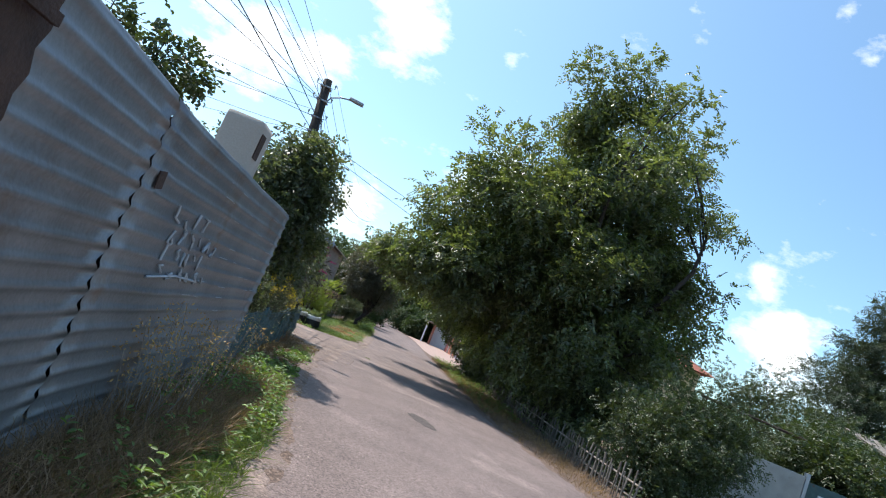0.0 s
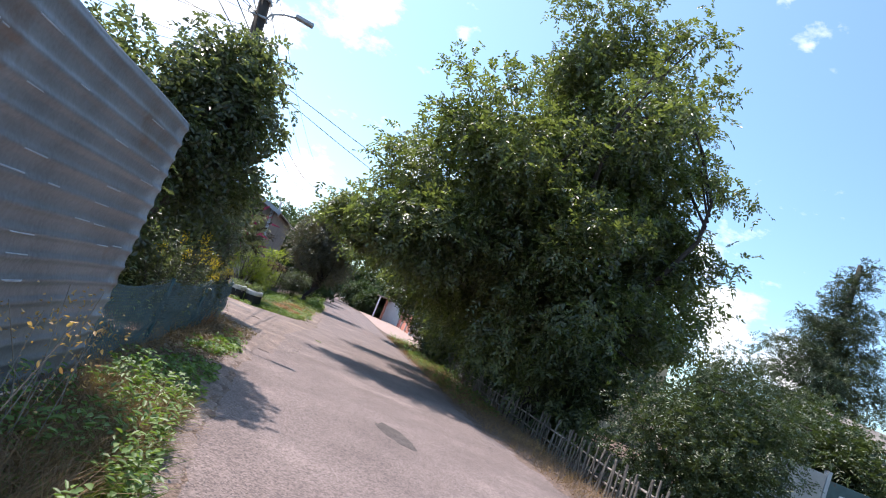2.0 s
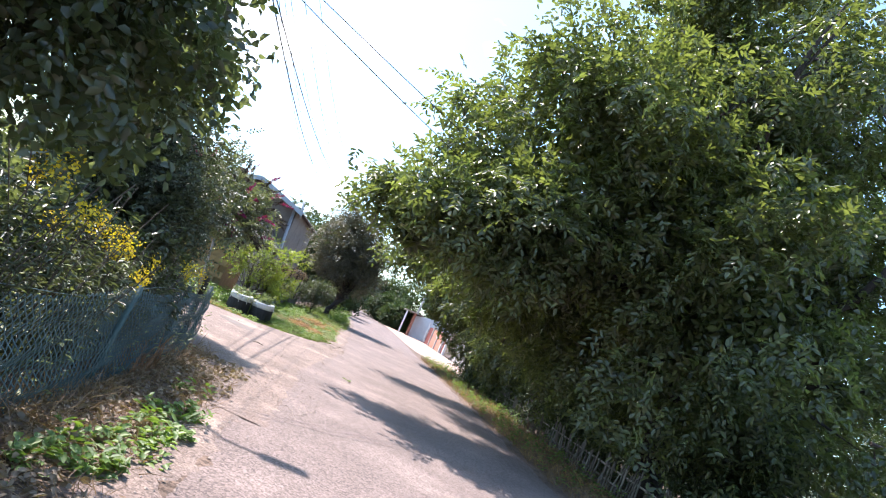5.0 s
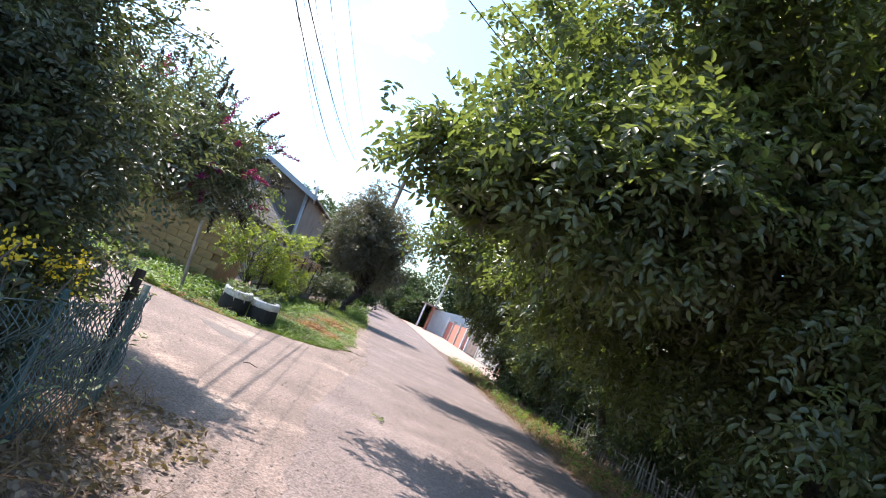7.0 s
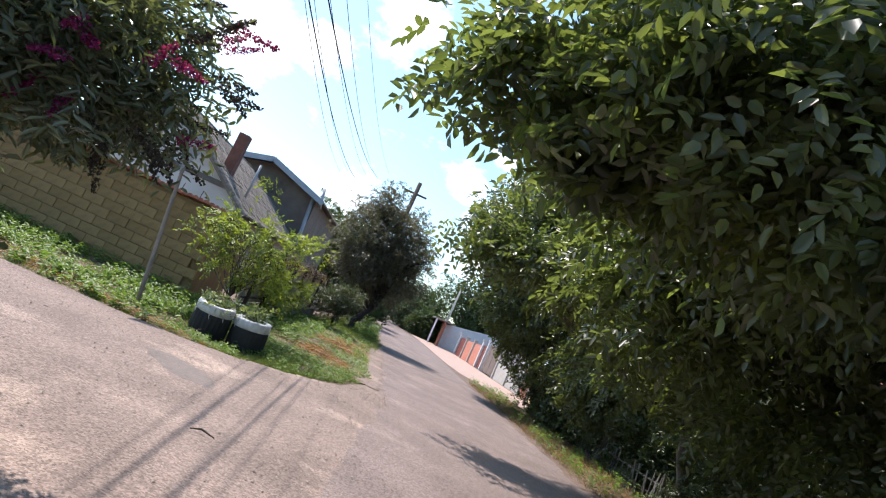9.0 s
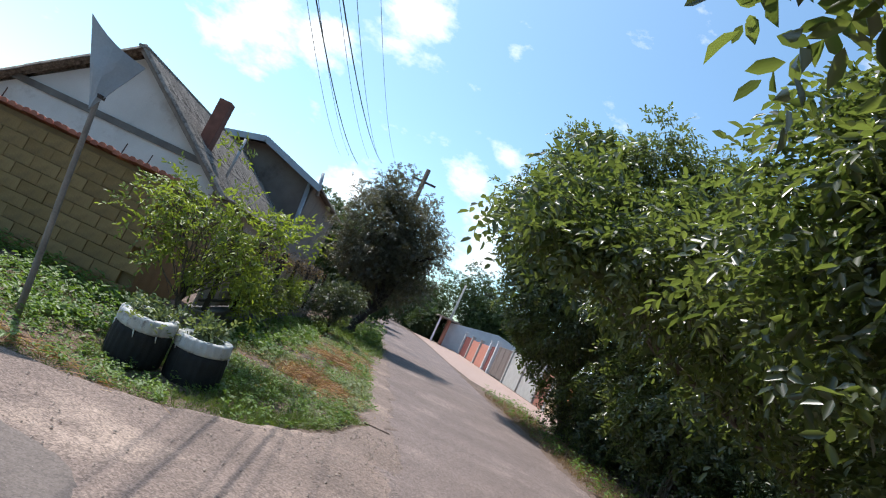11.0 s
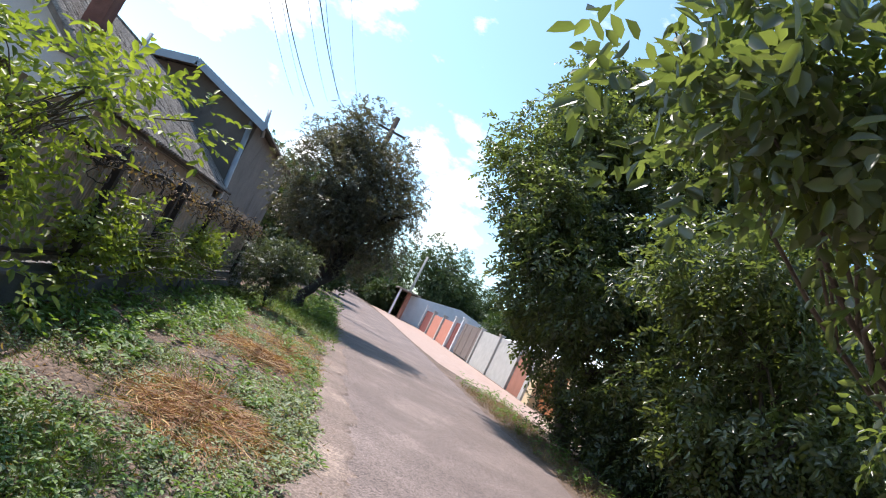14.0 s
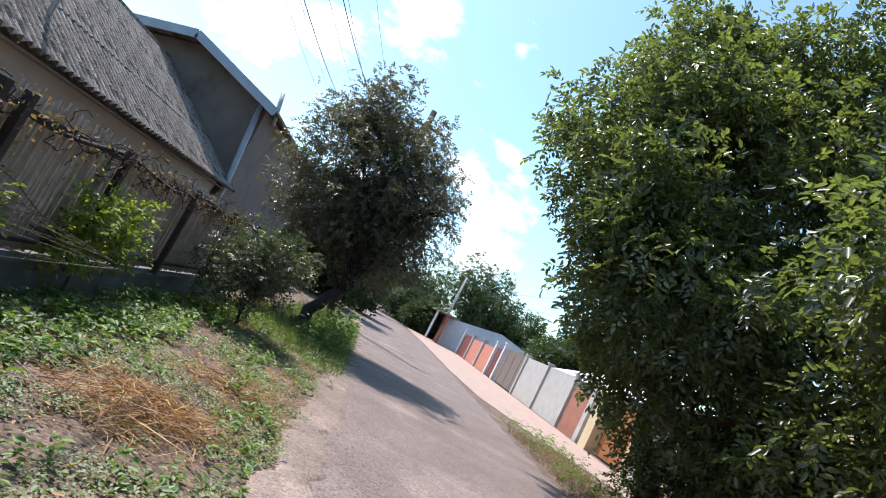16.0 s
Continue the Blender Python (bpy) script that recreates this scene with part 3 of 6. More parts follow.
shoulder_far = strip("shoulder_far", lambda y: ROAD_L(y) - 0.25, lambda y: ROAD_L(y) + 0.25, np.arange(24.5, 60, 0.08), 0.017, M_DRIVE, "sandy dust along the lane's edge", "shoulder", 0.32, 8.0, 8)
walkway = strip("pavement", lerp_table([(38, 7.0), (42, 5.4), (46, 4.4), (52, 4.05), (70, 3.9), (95, 3.2)]), lerp_table([(38, 8.6), (95, 8.9)]), np.arange(38, 95, 0.4), 0.03, M_PAVING, "pale pink paved apron before the fences", "pavement", 0.05, 11.0, 8)

rng0 = np.random.default_rng(5)


def blob_sheet(name, cx, cy, rx, ry, turn, base, mat, label, category, seed):
    """A ragged thin patch that follows the surface under it."""
    rings = 6
    verts, faces = [], []
    for i in range(rings + 1):
        for k in range(48):
            a = 2 * math.pi * k / 48
            r = (1 + 0.28 * noise.noise(Vector((math.cos(a) * 1.5, math.sin(a) * 1.5, seed))) + 0.12 * noise.noise(Vector((math.cos(a) * 6, math.sin(a) * 6, seed)))) * max(i, 0.02) / rings
            x, y = math.cos(a) * rx * r, math.sin(a) * ry * r
            px, py = cx + x * math.cos(turn) - y * math.sin(turn), cy + x * math.sin(turn) + y * math.cos(turn)
            verts.append((px, py, max(base, ground_z(px, py) + base + 0.012) + 0.006 * noise.noise(Vector((px * 0.8, py * 0.8, 1))) + (0.006 if i < rings else -0.01)))
    for i in range(rings):
        for k in range(48):
            o, q = i * 48 + k, i * 48 + (k + 1) % 48
            faces.append((o, o + 48, q + 48, q))
    return tagged(mesh_ob(name, verts, faces, mat, smooth=True), label, category, kind="structure")


blob_sheet("tar_patch", 1.98, 9.02, 0.24, 0.6, 0.3, 0.012, M_PATCH, "oval darker tar repair in the asphalt", "road patch", 3.0)
blob_sheet("drive_patch", -2.12, 19.52, 0.34, 0.55, 0.9, 0.004, M_GREYPATCH, "flat grey patch in the dusty drive", "road patch", 5.0)

# loose stones
sv, sf = [], []
for i in range(6400):
    if i < 4600:
        y = rng0.uniform(12.5, 24)
        x = rng0.uniform(max(DRIVE_L(y) + 0.1, -6), 0.2)
    else:
        y = rng0.uniform(2, 34)
        x = ROAD_L(y) + rng0.normal() * 0.22
    r = 0.003 + 0.012 * rng0.random() ** 3
    o = len(sv)
    for k in range(6):
        d = [(1, 0, 0), (-1, 0, 0), (0, 1, 0), (0, -1, 0), (0, 0, 1), (0, 0, -0.4)][k]
        sv.append((x + d[0] * r * rng0.uniform(0.6, 1.5), y + d[1] * r * rng0.uniform(0.6, 1.5), max(0.014, ground_z(x, y) + 0.014) + d[2] * r * 0.8))
    for a, b, c in ((0, 2, 4), (2, 1, 4), (1, 3, 4), (3, 0, 4), (2, 0, 5), (1, 2, 5), (3, 1, 5), (0, 3, 5)):
        sf.append((o + a, o + b, o + c))
tagged(mesh_ob("gravel", sv, sf, M_STONE), "small pale loose stones on the drive and lane edge", "gravel", kind="stuff")

# ---------------------------------------------------------------- left: sheet-metal fence
def sheet_x(y):
    return float(np.interp(y, [-8, -0.12, 1.5, 3.6, 5.8], [-0.45, -0.82, -0.97, -1.04, -1.07]))


fence_sheet = empty("sheet_metal_fence", (-1.0, 0, 0), "tall grey galvanised sheet-metal fence with horizontal ribs", "fence")
PROFILE = []
PITCH = 0.135
zz = 0.0
while zz < 2.14:
    for dz, dx in ((0.0, 0.0), (0.024, 0.001), (0.042, 0.006), (0.054, 0.016), (0.064, 0.022), (0.074, 0.023), (0.084, 0.02), (0.095, 0.009), (0.108, 0.002), (0.122, 0.0)):
        if zz + dz <= 2.16:
            PROFILE.append((zz + dz, dx * 0.62))
    zz += PITCH


def sheet_panel(y0, y1, proud, z0, ragged):
    verts, faces = [], []
    n = 16
    for back in (0.0, -0.004):
        for i in range(n + 1):
            t = i / n
            for z, dx in PROFILE:
                y = y0 + (y1 - y0) * t
                if i == n and ragged:
                    y += 0.025 * math.sin(z * 2 * math.pi / PITCH) + 0.03 * noise.noise(Vector((z * 9, y1, 0)))
                dent = 0.02 * noise.noise(Vector((y * 1.1, z * 1.3, 2)))
                verts.append((sheet_x(y) + dx + proud + back + dent, y, z0 + z + 0.012 * noise.noise(Vector((y * 0.7, 3, 0)))))
    k = len(PROFILE)
    h = (n + 1) * k
    for i in range(n):
        for j in range(k - 1):
            a = i * k + j
            faces.append((a, a + k, a + k + 1, a + 1))
            faces.append((h + a, h + a + 1, h + a + k + 1, h + a + k))
    for i in range(n):
        for j in (0, k - 1):
            a = i * k + j
            faces.append((a, a + k, h + a + k, h + a))
    for j in range(k - 1):
        for i in (0, n):
            a = i * k + j
            faces.append((a, a + 1, h + a + 1, h + a))
    return mesh_ob("panel", verts, faces, M_SHEET, fence_sheet, smooth=True)


sheet_panel(-7.5, -3.0, 0.0, 0.16, False)
sheet_panel(-3.05, 1.075, 0.012, 0.16, True)
sheet_panel(1.13, 5.77, 0.0, 0.16, False)
# unseen board added behind the seam to block sky and keep the gap dark
part("seam_light_blocker", box(sheet_x(1.1) - 0.24, sheet_x(1.1) - 0.2, 0.7, 2.9, 0.0, 2.2), M_DARKMETAL, fence_sheet)
for y in (-5.0, -2.0, 0.75, 3.4, 5.65):
    part("post", box(sheet_x(y) - 0.1, sheet_x(y) - 0.05, y - 0.025, y + 0.025, -0.1, 2.25, 0.004), M_RUST, fence_sheet)
part("top_rail", box(-0.02, 0.02, -2.6, 2.6, -0.02, 0.02, 0.003, m=pose(-1.02 - 0.08, 3.1, 2.2, 0, 0, 1.3)), M_RUST, fence_sheet)
gl = []
rgf = np.random.default_rng(12)
for row, (zr, count, tall) in enumerate(((1.66, 4, 0.17), (1.5, 6, 0.15), (1.36, 5, 0.15), (1.22, 6, 0.13))):
    for k in range(count):
        y = 1.9 + 0.23 * k + 0.05 * row
        line = []
        for q in range(rgf.integers(3, 6)):
            yy = y + rgf.uniform(0, 0.15)
            line.append((sheet_x(yy) + 0.022, yy, zr + rgf.uniform(-0.5, 0.5) * tall))
        gl.append(line)
gl.append([(sheet_x(1.9) + 0.022, 1.9, 1.16), (sheet_x(2.5) + 0.022, 2.5, 1.2), (sheet_x(3.1) + 0.022, 3.1, 1.18)])
curve_lines("graffiti", gl, 0.012, M_CHALK, fence_sheet, "scrawled unreadable white paint strokes")
# pale smears set on the rib crests, doubling as painted highlights
smears = []
for k in range(30):
    y = rgf.uniform(2.8, 5.4)
    zr = 0.16 + PITCH * rgf.integers(5, 15) + 0.072 + rgf.normal() * 0.008
    smears.append([(sheet_x(y + d) + 0.013 + 0.02 * noise.noise(Vector(((y + d) * 1.1, (zr - 0.16) * 1.3, 2))), y + d, zr) for d in np.linspace(0, rgf.uniform(0.05, 0.28), 5)])
curve_lines("smear_and_highlight", smears, 0.005, M_CHALK, fence_sheet, "pale paint smears and painted highlights along the ribs")
part("hole", box(-0.004, 0.004, -0.05, 0.05, -0.06, 0.06, 0.0, m=pose(sheet_x(1.36) + 0.03, 1.36, 1.81, 10, 0, 0)), M_RUST, fence_sheet, "rusted torn hole")

rv, rf = [], []
for i in range(13):
    z = 1.6 + i * 0.09
    e = 0.11 + 0.03 * noise.noise(Vector((z * 14, 0, 0))) + 0.015 * math.sin(z * 38)
    rv += [(-0.70, -2.2, z), (-0.745, e - 0.54, z), (-0.707, -2.2, z), (-0.752, e - 0.54, z)]
for i in range(12):
    o = i * 4
    rf += [(o, o + 1, o + 5, o + 4), (o + 2, o + 6, o + 7, o + 3), (o + 1, o + 3, o + 7, o + 5), (o, o + 4, o + 6, o + 2)]
rf += [(0, 2, 3, 1), (48, 49, 51, 50)]
rust_plate = empty("rusty_sheet", (-0.76, -0.7, 1.6), "rusted torn iron sheet hung on the metal fence", "metal sheet")
mesh_ob("plate", rv, rf, M_RUST, rust_plate)
part("angle_bar", box(-0.70, -0.67, -2.2, -0.5, 2.05, 2.1, 0.004), M_RUST, rust_plate)

gate_post = empty("concrete_gate_post", (-1.3, 3.5, 0), "pale concrete post with rounded top behind the metal fence", "post")
part("post", box(-1.5, -1.1, 3.3, 3.72, -0.1, 2.86, 0.07), M_PLASTER, gate_post, smooth=True)
# thin dark plate on the solid post stands for the recess and its shade
part("recess_shade_plate", box(-1.102, -1.09, 3.36, 3.5, 2.48, 2.74, 0.0), M_RUST, gate_post)

footing = part("fence_footing", box(-0.15, 0.08, -6.5, 5.7, -0.1, 0.15, 0.03, m=pose(-0.9, 0, 0, 0, 0, 2.2)), M_DARKCON)
tagged(footing, "dark mossy concrete footing under the metal fence", "footing")

# ---------------------------------------------------------------- left: chain-link fence
def link_x(y):
    return float(np.interp(y, [5.8, 14.4], [-1.22, -1.6]))


chain = empty("chain_link_fence", (-1.4, 10, 0), "low sagging teal chain-link fence on painted steel posts", "fence")
POSTS = [5.95, 8.5, 11.0, 12.7, 14.02]
for y in POSTS:
    v, f = tube([(link_x(y) - 0.03, y, -0.1), (link_x(y) - 0.03 + 0.04 * math.sin(y * 3), y + 0.03, 0.9)], [0.026, 0.026], 8)
    mesh_ob("post", v, f, M_TEAL, chain, smooth=True)
v, f = tube([(-1.74, 14.12, -0.1), (-1.75, 14.13, 0.5), (-1.77, 14.16, 0.97)], [0.036, 0.034, 0.036], 7)
mesh_ob("corner_post", v, f, M_DARKMETAL, chain, "dark weathered corner post")


def mesh_panel(a, b, za, zb, mat, cell=0.034):
    """Woven wire between two plan points."""
    a, b = Vector(a), Vector(b)
    length = (b - a).length
    lines = []
    for k in range(int(length / cell) + 1):
        pts = []
        rows = 25
        flip = 1 if k % 2 else -1
        for r in range(rows + 1):
            u = (k + 0.5 + flip * 0.5 * (1 if r % 2 else -1) * 0.98) * cell / length
            if u < -0.01 or u > 1.01:
                continue
            q = a.lerp(b, min(max(u, 0), 1))
            top = za + (zb - za) * u - 0.05 * math.sin(math.pi * u)
            bulge = 0.05 * noise.noise(Vector((q.y * 1.6, r * 0.25, 0)))
            pts.append((q.x + bulge, q.y, 0.02 + (top - 0.02) * r / rows))
        if len(pts) > 2:
            lines.append(pts)
    return curve_lines("wire_mesh", lines, 0.0042, mat, chain)


for i in range(len(POSTS) - 1):
    mesh_panel((link_x(POSTS[i]), POSTS[i], 0), (link_x(POSTS[i + 1]), POSTS[i + 1], 0), 0.86, 0.86, M_GREENWIRE)
mesh_panel((link_x(14.02), 14.02, 0), (-1.86, 14.3, 0), 0.86, 1.0, M_GREYWIRE)
mesh_panel((-1.86, 14.3, 0), (-3.2, 15.2, 0), 1.0, 1.0, M_GREYWIRE)
curve_lines("tension_wire", [[(link_x(y) - 0.01, y, 0.84 - 0.04 * math.sin(y * 2)) for y in np.linspace(5.95, 14.02, 40)]], 0.003, M_GREENWIRE, chain)

# ---------------------------------------------------------------- utility poles and cables
PX0, PY0 = -2.55, 13.9


def pole_x(z):
    return PX0 - 0.9 * z / 6.9


pole = empty("utility_pole", (PX0, PY0, 0), "dark leaning wooden utility pole with street lamp and cables", "utility pole")
v, f = tube([(pole_x(z), PY0, z) for z in (-0.2, 2.0, 4.4, 6.92)], [0.17, 0.155, 0.14, 0.12], 12)
mesh_ob("shaft", v, f, M_POLE, pole, smooth=True)
v, f = tube([(pole_x(6.1), PY0, 6.1), (-3.2, PY0 + 0.05, 6.5), (-2.95, PY0 + 0.08, 6.63), (-2.65, PY0 + 0.1, 6.68)], [0.024] * 4, 8)
mesh_ob("lamp_arm", v, f, M_LAMP, pole, smooth=True)
lamp_bm = box(-0.21, 0.21, -0.08, 0.08, -0.04, 0.05, 0.028)
lamp_bm.transform(pose(-2.52, PY0 + 0.12, 6.69, 0, 4, 6))
part("lamp_head", lamp_bm, M_LAMP, pole, "grey street lamp head", True)
for z in (4.9, 5.4, 5.8, 6.3, 6.7):
    x = pole_x(z)
    part("clamp", box(x - 0.15, x + 0.15, PY0 - 0.15, PY0 + 0.15, z - 0.02, z + 0.02, 0.006), M_ZINC, pole)
    for sgn in (-1, 1):
        v, f = tube([(x + 0.15 * sgn, PY0 - 0.1, z), (x + 0.26 * sgn, PY0 - 0.1, z + 0.02), (x + 0.26 * sgn, PY0 - 0.1, z + 0.13)], [0.012, 0.012, 0.03], 6)
        mesh_ob("insulator", v, f, M_ZINC, pole)
for k in range(5):
    w = 0.1 + 0.05 * k
    v, f = tube([(pole_x(5.0) + w, PY0 - 0.16, 4.4 + 0.15 * k), (pole_x(5.4) + w + 0.08, PY0 - 0.2, 5.2), (pole_x(5.8) + w * 0.4, PY0 - 0.18, 5.9), (pole_x(6.3), PY0 - 0.14, 6.3)], [0.008] * 4, 5)
    mesh_ob("loop_cable", v, f, M_WIRE, pole)

pole_b = empty("utility_pole", (-1.7, 48, 0), "dark wooden utility pole standing behind the plum tree", "utility pole")
v, f = tube([(-1.75, 48, -0.2), (-1.8, 48, 8.95)], [0.17, 0.12], 10)
mesh_ob("shaft", v, f, M_POLE, pole_b, smooth=True)
part("crossarm", box(-2.5, -1.1, 47.95, 48.05, 8.2, 8.3, 0.01), M_POLE, pole_b)
pole_c = empty("utility_pole", (7.75, 100, 0), "slim grey concrete utility pole beside the kiosk", "utility pole")
v, f = tube([(7.7, 100, -0.2), (7.8, 100, 8.6)], [0.2, 0.13], 8)
mesh_ob("shaft", v, f, M_CONCRETE, pole_c, smooth=True)


def cable(a, b, drop, r=0.009):
    ob = curve_lines("cable", [sag(a, b, drop)], r, M_WIRE)
    return tagged(ob, "thin black overhead cable strung from a utility pole", "cable", "overhead cables")


for z0, x1, z1, r in ((6.7, -6.3, 7.6, 0.008), (6.7, -5.9, 7.8, 0.007), (5.8, -5.3, 7.6, 0.016), (6.3, -4.9, 8.1, 0.007), (6.7, -4.5, 8.4, 0.008), (5.4, -4.2, 8.2, 0.015), (6.9, -3.7, 8.7, 0.006)):
    cable((pole_x(z0) + 0.2 * (x1 + 5), PY0, z0), (x1, 48, z1), 0.7, r)
for x1, y1, z1, z0, r in ((-4.6, -26, 7.0, 6.7, 0.008), (-3.9, -26, 6.9, 6.3, 0.008), (-3.2, -26, 6.6, 5.8, 0.014), (-2.2, -26, 7.0, 6.9, 0.007), (-4.2, -26, 6.2, 5.4, 0.012),
                          (-10, -8, 5.6, 6.3, 0.007), (-13, 4, 5.6, 5.8, 0.007), (-15, 10, 5.6, 6.0, 0.007), (-15, 13, 5.8, 5.4, 0.007), (-14, 15, 5.2, 5.4, 0.006), (-9, -14, 6.0, 6.3, 0.008), (-16, 7, 6.1, 6.3, 0.006), (-7, -20, 6.4, 6.7, 0.007)):
    cable((pole_x(z0), PY0 - 0.05, z0), (x1, y1, z1), 0.5, r)
cable((pole_x(5.4), PY0, 5.4), (18, 31, 5.6), 0.6, 0.008)
cable((pole_x(5.2), PY0, 5.2), (17.5, 30.5, 4.6), 0.7, 0.008)
cable((7.8, 100, 8.3), (9.5, 40, 6.5), 1.0, 0.01)
cable((7.8, 100, 8.0), (20, 45, 7.5), 1.0, 0.01)

# ---------------------------------------------------------------- left: houses and walls
EAVE_X, RIDGE_X, FAR_X, EAVE_Z, RIDGE_Z, Y0, Y1 = -5.6, -9.0, -12.4, 2.3, 4.85, 31.6, 42.3
house = empty("cottage", (-9, 37, 0), "single-storey plastered cottage with grey corrugated fibre-cement roof", "house")
gw = -5.95
gz = EAVE_Z + (RIDGE_Z - EAVE_Z) * (EAVE_X - gw) / (EAVE_X - RIDGE_X) - 0.08
gable = [(gw, 0), (gw, gz), (RIDGE_X, RIDGE_Z - 0.12), (2 * RIDGE_X - gw, gz), (2 * RIDGE_X - gw, 0)]
gvv = [(x, Y0 + 0.35, z - 0.05) for x, z in gable] + [(x, Y0 + 0.6, z - 0.05) for x, z in gable]
mesh_ob("gable_wall", gvv, [(0, 1, 2, 3, 4), (9, 8, 7, 6, 5)] + [(i, (i + 5), (i + 1) % 5 + 5, (i + 1) % 5) for i in range(5)], M_WHITEWASH, house, "whitewashed gable")
part("side_wall", box(gw - 0.25, gw - 0.002, Y0 + 0.61, Y1, -0.1, gz - 0.05), M_PLASTER, house, "grey-beige plastered side wall")
part("back_wall", box(2 * RIDGE_X - gw + 0.002, 2 * RIDGE_X - gw + 0.25, Y0 + 0.61, Y1, -0.1, gz - 0.05), M_PLASTER, house)
part("tie_beam", box(2 * RIDGE_X - gw + 0.4, gw - 0.3, Y0 + 0.3, Y0 + 0.348, 2.78, 2.95), M_DARKCON, house, "dark grey horizontal band")
part("attic_window", box(-9.72, -9.38, Y0 + 0.32, Y0 + 0.349, 3.95, 4.32, 0.01), M_DARKMETAL, house, "small dark attic opening")
slope = math.hypot(EAVE_X - RIDGE_X, RIDGE_Z - EAVE_Z)
pitch_a = math.atan2(RIDGE_Z - EAVE_Z, EAVE_X - RIDGE_X)


def wave_sheet(width, length):
    verts, faces = [], []
    n = 60
    for s in (0.0, -0.008):
        for j in (0, 1):
            for i in range(n + 1):
                verts.append((-length / 2 + j * length, -width / 2 + width * i / n, 0.095 * abs(math.sin(math.pi * i / 10)) - 0.02 + s))
    k = n + 1
    for i in range(n):
        faces += [(i, i + 1, k + i + 1, k + i), (2 * k + i, 3 * k + i, 3 * k + i + 1, 2 * k + i + 1), (i, 2 * k + i, 2 * k + i + 1, i + 1), (k + i, k + i + 1, 3 * k + i + 1, 3 * k + i)]
    me = bpy.data.meshes.new("roof_sheet")
    me.from_pydata(verts, [], faces)
    me.materials.append(M_SLATE)
    return me


wave = wave_sheet(1.22, slope / 3 + 0.14)
rows_n, cols_n = 3, 11
for side in (1, -1):
    for r in range(rows_n):
        for c in range(cols_n):
            t = (r + 0.5) / rows_n
            x = EAVE_X + (RIDGE_X - EAVE_X) * t
            z = EAVE_Z + (RIDGE_Z - EAVE_Z) * t + 0.02 * (r % 2) + 0.012 * noise.noise(Vector((r, c * 1.7, side)))
            if side < 0:
                x = 2 * RIDGE_X - x
            ob = new("roof_sheet", wave)
            ob.matrix_basis = Matrix.Translation((x, Y0 - 0.05 + 0.6 + c * 1.0167, z)) @ pose(0, 0, 0, 0.2 * noise.noise(Vector((c, r, 5))), math.degrees(pitch_a) * side + 0.15 * noise.noise(Vector((c * 2.1, r, 8))), 0)
            ob.parent = house
            ob.matrix_parent_inverse = inv_of(house)
part("ridge_cap", box(RIDGE_X - 0.14, RIDGE_X + 0.14, Y0 - 0.05, Y1, RIDGE_Z - 0.02, RIDGE_Z + 0.05, 0.02), M_SLATE, house)
part("rake_board", box(-slope / 2, slope / 2, -0.02, 0.02, -0.1, 0.0, m=Matrix.Translation(((EAVE_X + RIDGE_X) / 2, Y0 + 0.02, (EAVE_Z + RIDGE_Z) / 2 - 0.03)) @ pose(0, 0, 0, 0, math.degrees(pitch_a), 0)), M_OLDWOOD, house)
part("soffit", box(gw + 0.01, EAVE_X - 0.05, Y0 + 0.1, Y1, 2.17, 2.2), M_OLDWOOD, house)
chimney = part("chimney", box(-7.16, -6.82, 32.62, 32.98, 3.0, 4.72, 0.012), M_BRICK, house, "red brick chimney")
part("chimney_cap", box(-7.22, -6.76, 32.56, 33.04, 4.66, 4.76, 0.012), M_BRICK, chimney)
part("chimney_bird_vent", box(-6.9, -6.78, 32.7, 32.85, 4.79, 4.87, 0.01), M_DARKCON, chimney)
v, f = tube([(-6.3, 33.4, 2.6), (-6.28, 33.35, 4.1)], [0.04, 0.04], 10)
vent_pipe = mesh_ob("vent_pipe", v, f, M_ZINC, house, smooth=True)
v, f = tube([(-6.28, 33.35, 4.1), (-6.28, 33.35, 4.17)], [0.07, 0.02], 10)
mesh_ob("vent_cowl", v, f, M_DARKMETAL, vent_pipe)

house_b = empty("gabled_house", (-8.3, 46, 0), "larger grey rendered house with low-pitched gable and blue-grey fascia", "house")
g2 = [(-5.75, -0.1), (-5.75, 4.85), (-8.28, 5.68), (-11.2, 4.9), (-11.2, -0.1)]
vv = [(x, 42.5, z) for x, z in g2] + [(x, 53.0, z) for x, z in g2]
mesh_ob("wall", vv, [(0, 1, 2, 3, 4), (9, 8, 7, 6, 5)] + [(i, i + 5, (i + 1) % 5 + 5, (i + 1) % 5) for i in (0, 3, 4)], M_RENDER, house_b, "weathered brown-grey render")
for (xa, za), (xb, zb), nm in (((-5.3, 4.78), (-8.28, 5.76), "roof_slope"), ((-8.28, 5.76), (-11.5, 4.9), "roof_slope")):
    rvv = []
    for y in (41.8, 53.4):
        for x, z in ((xa, za), (xb, zb)):
            rvv += [(x, y, z), (x, y, z + 0.07)]
    mesh_ob(nm, rvv, [(0, 1, 3, 2), (4, 6, 7, 5), (1, 5, 7, 3), (0, 2, 6, 4), (0, 4, 5, 1), (2, 3, 7, 6)], M_SLATE, house_b)
    ang = math.degrees(math.atan2(zb - za, xa - xb))
    ln = math.hypot(xa - xb, zb - za)
    part("fascia", box(-ln / 2, ln / 2, -0.03, 0.0, -0.16, 0.1, m=Matrix.Translation(((xa + xb) / 2, 41.79, (za + zb) / 2)) @ pose(0, 0, 0, 0, ang, 0)), M_BLUEMETAL, house_b, "blue-grey metal fascia")
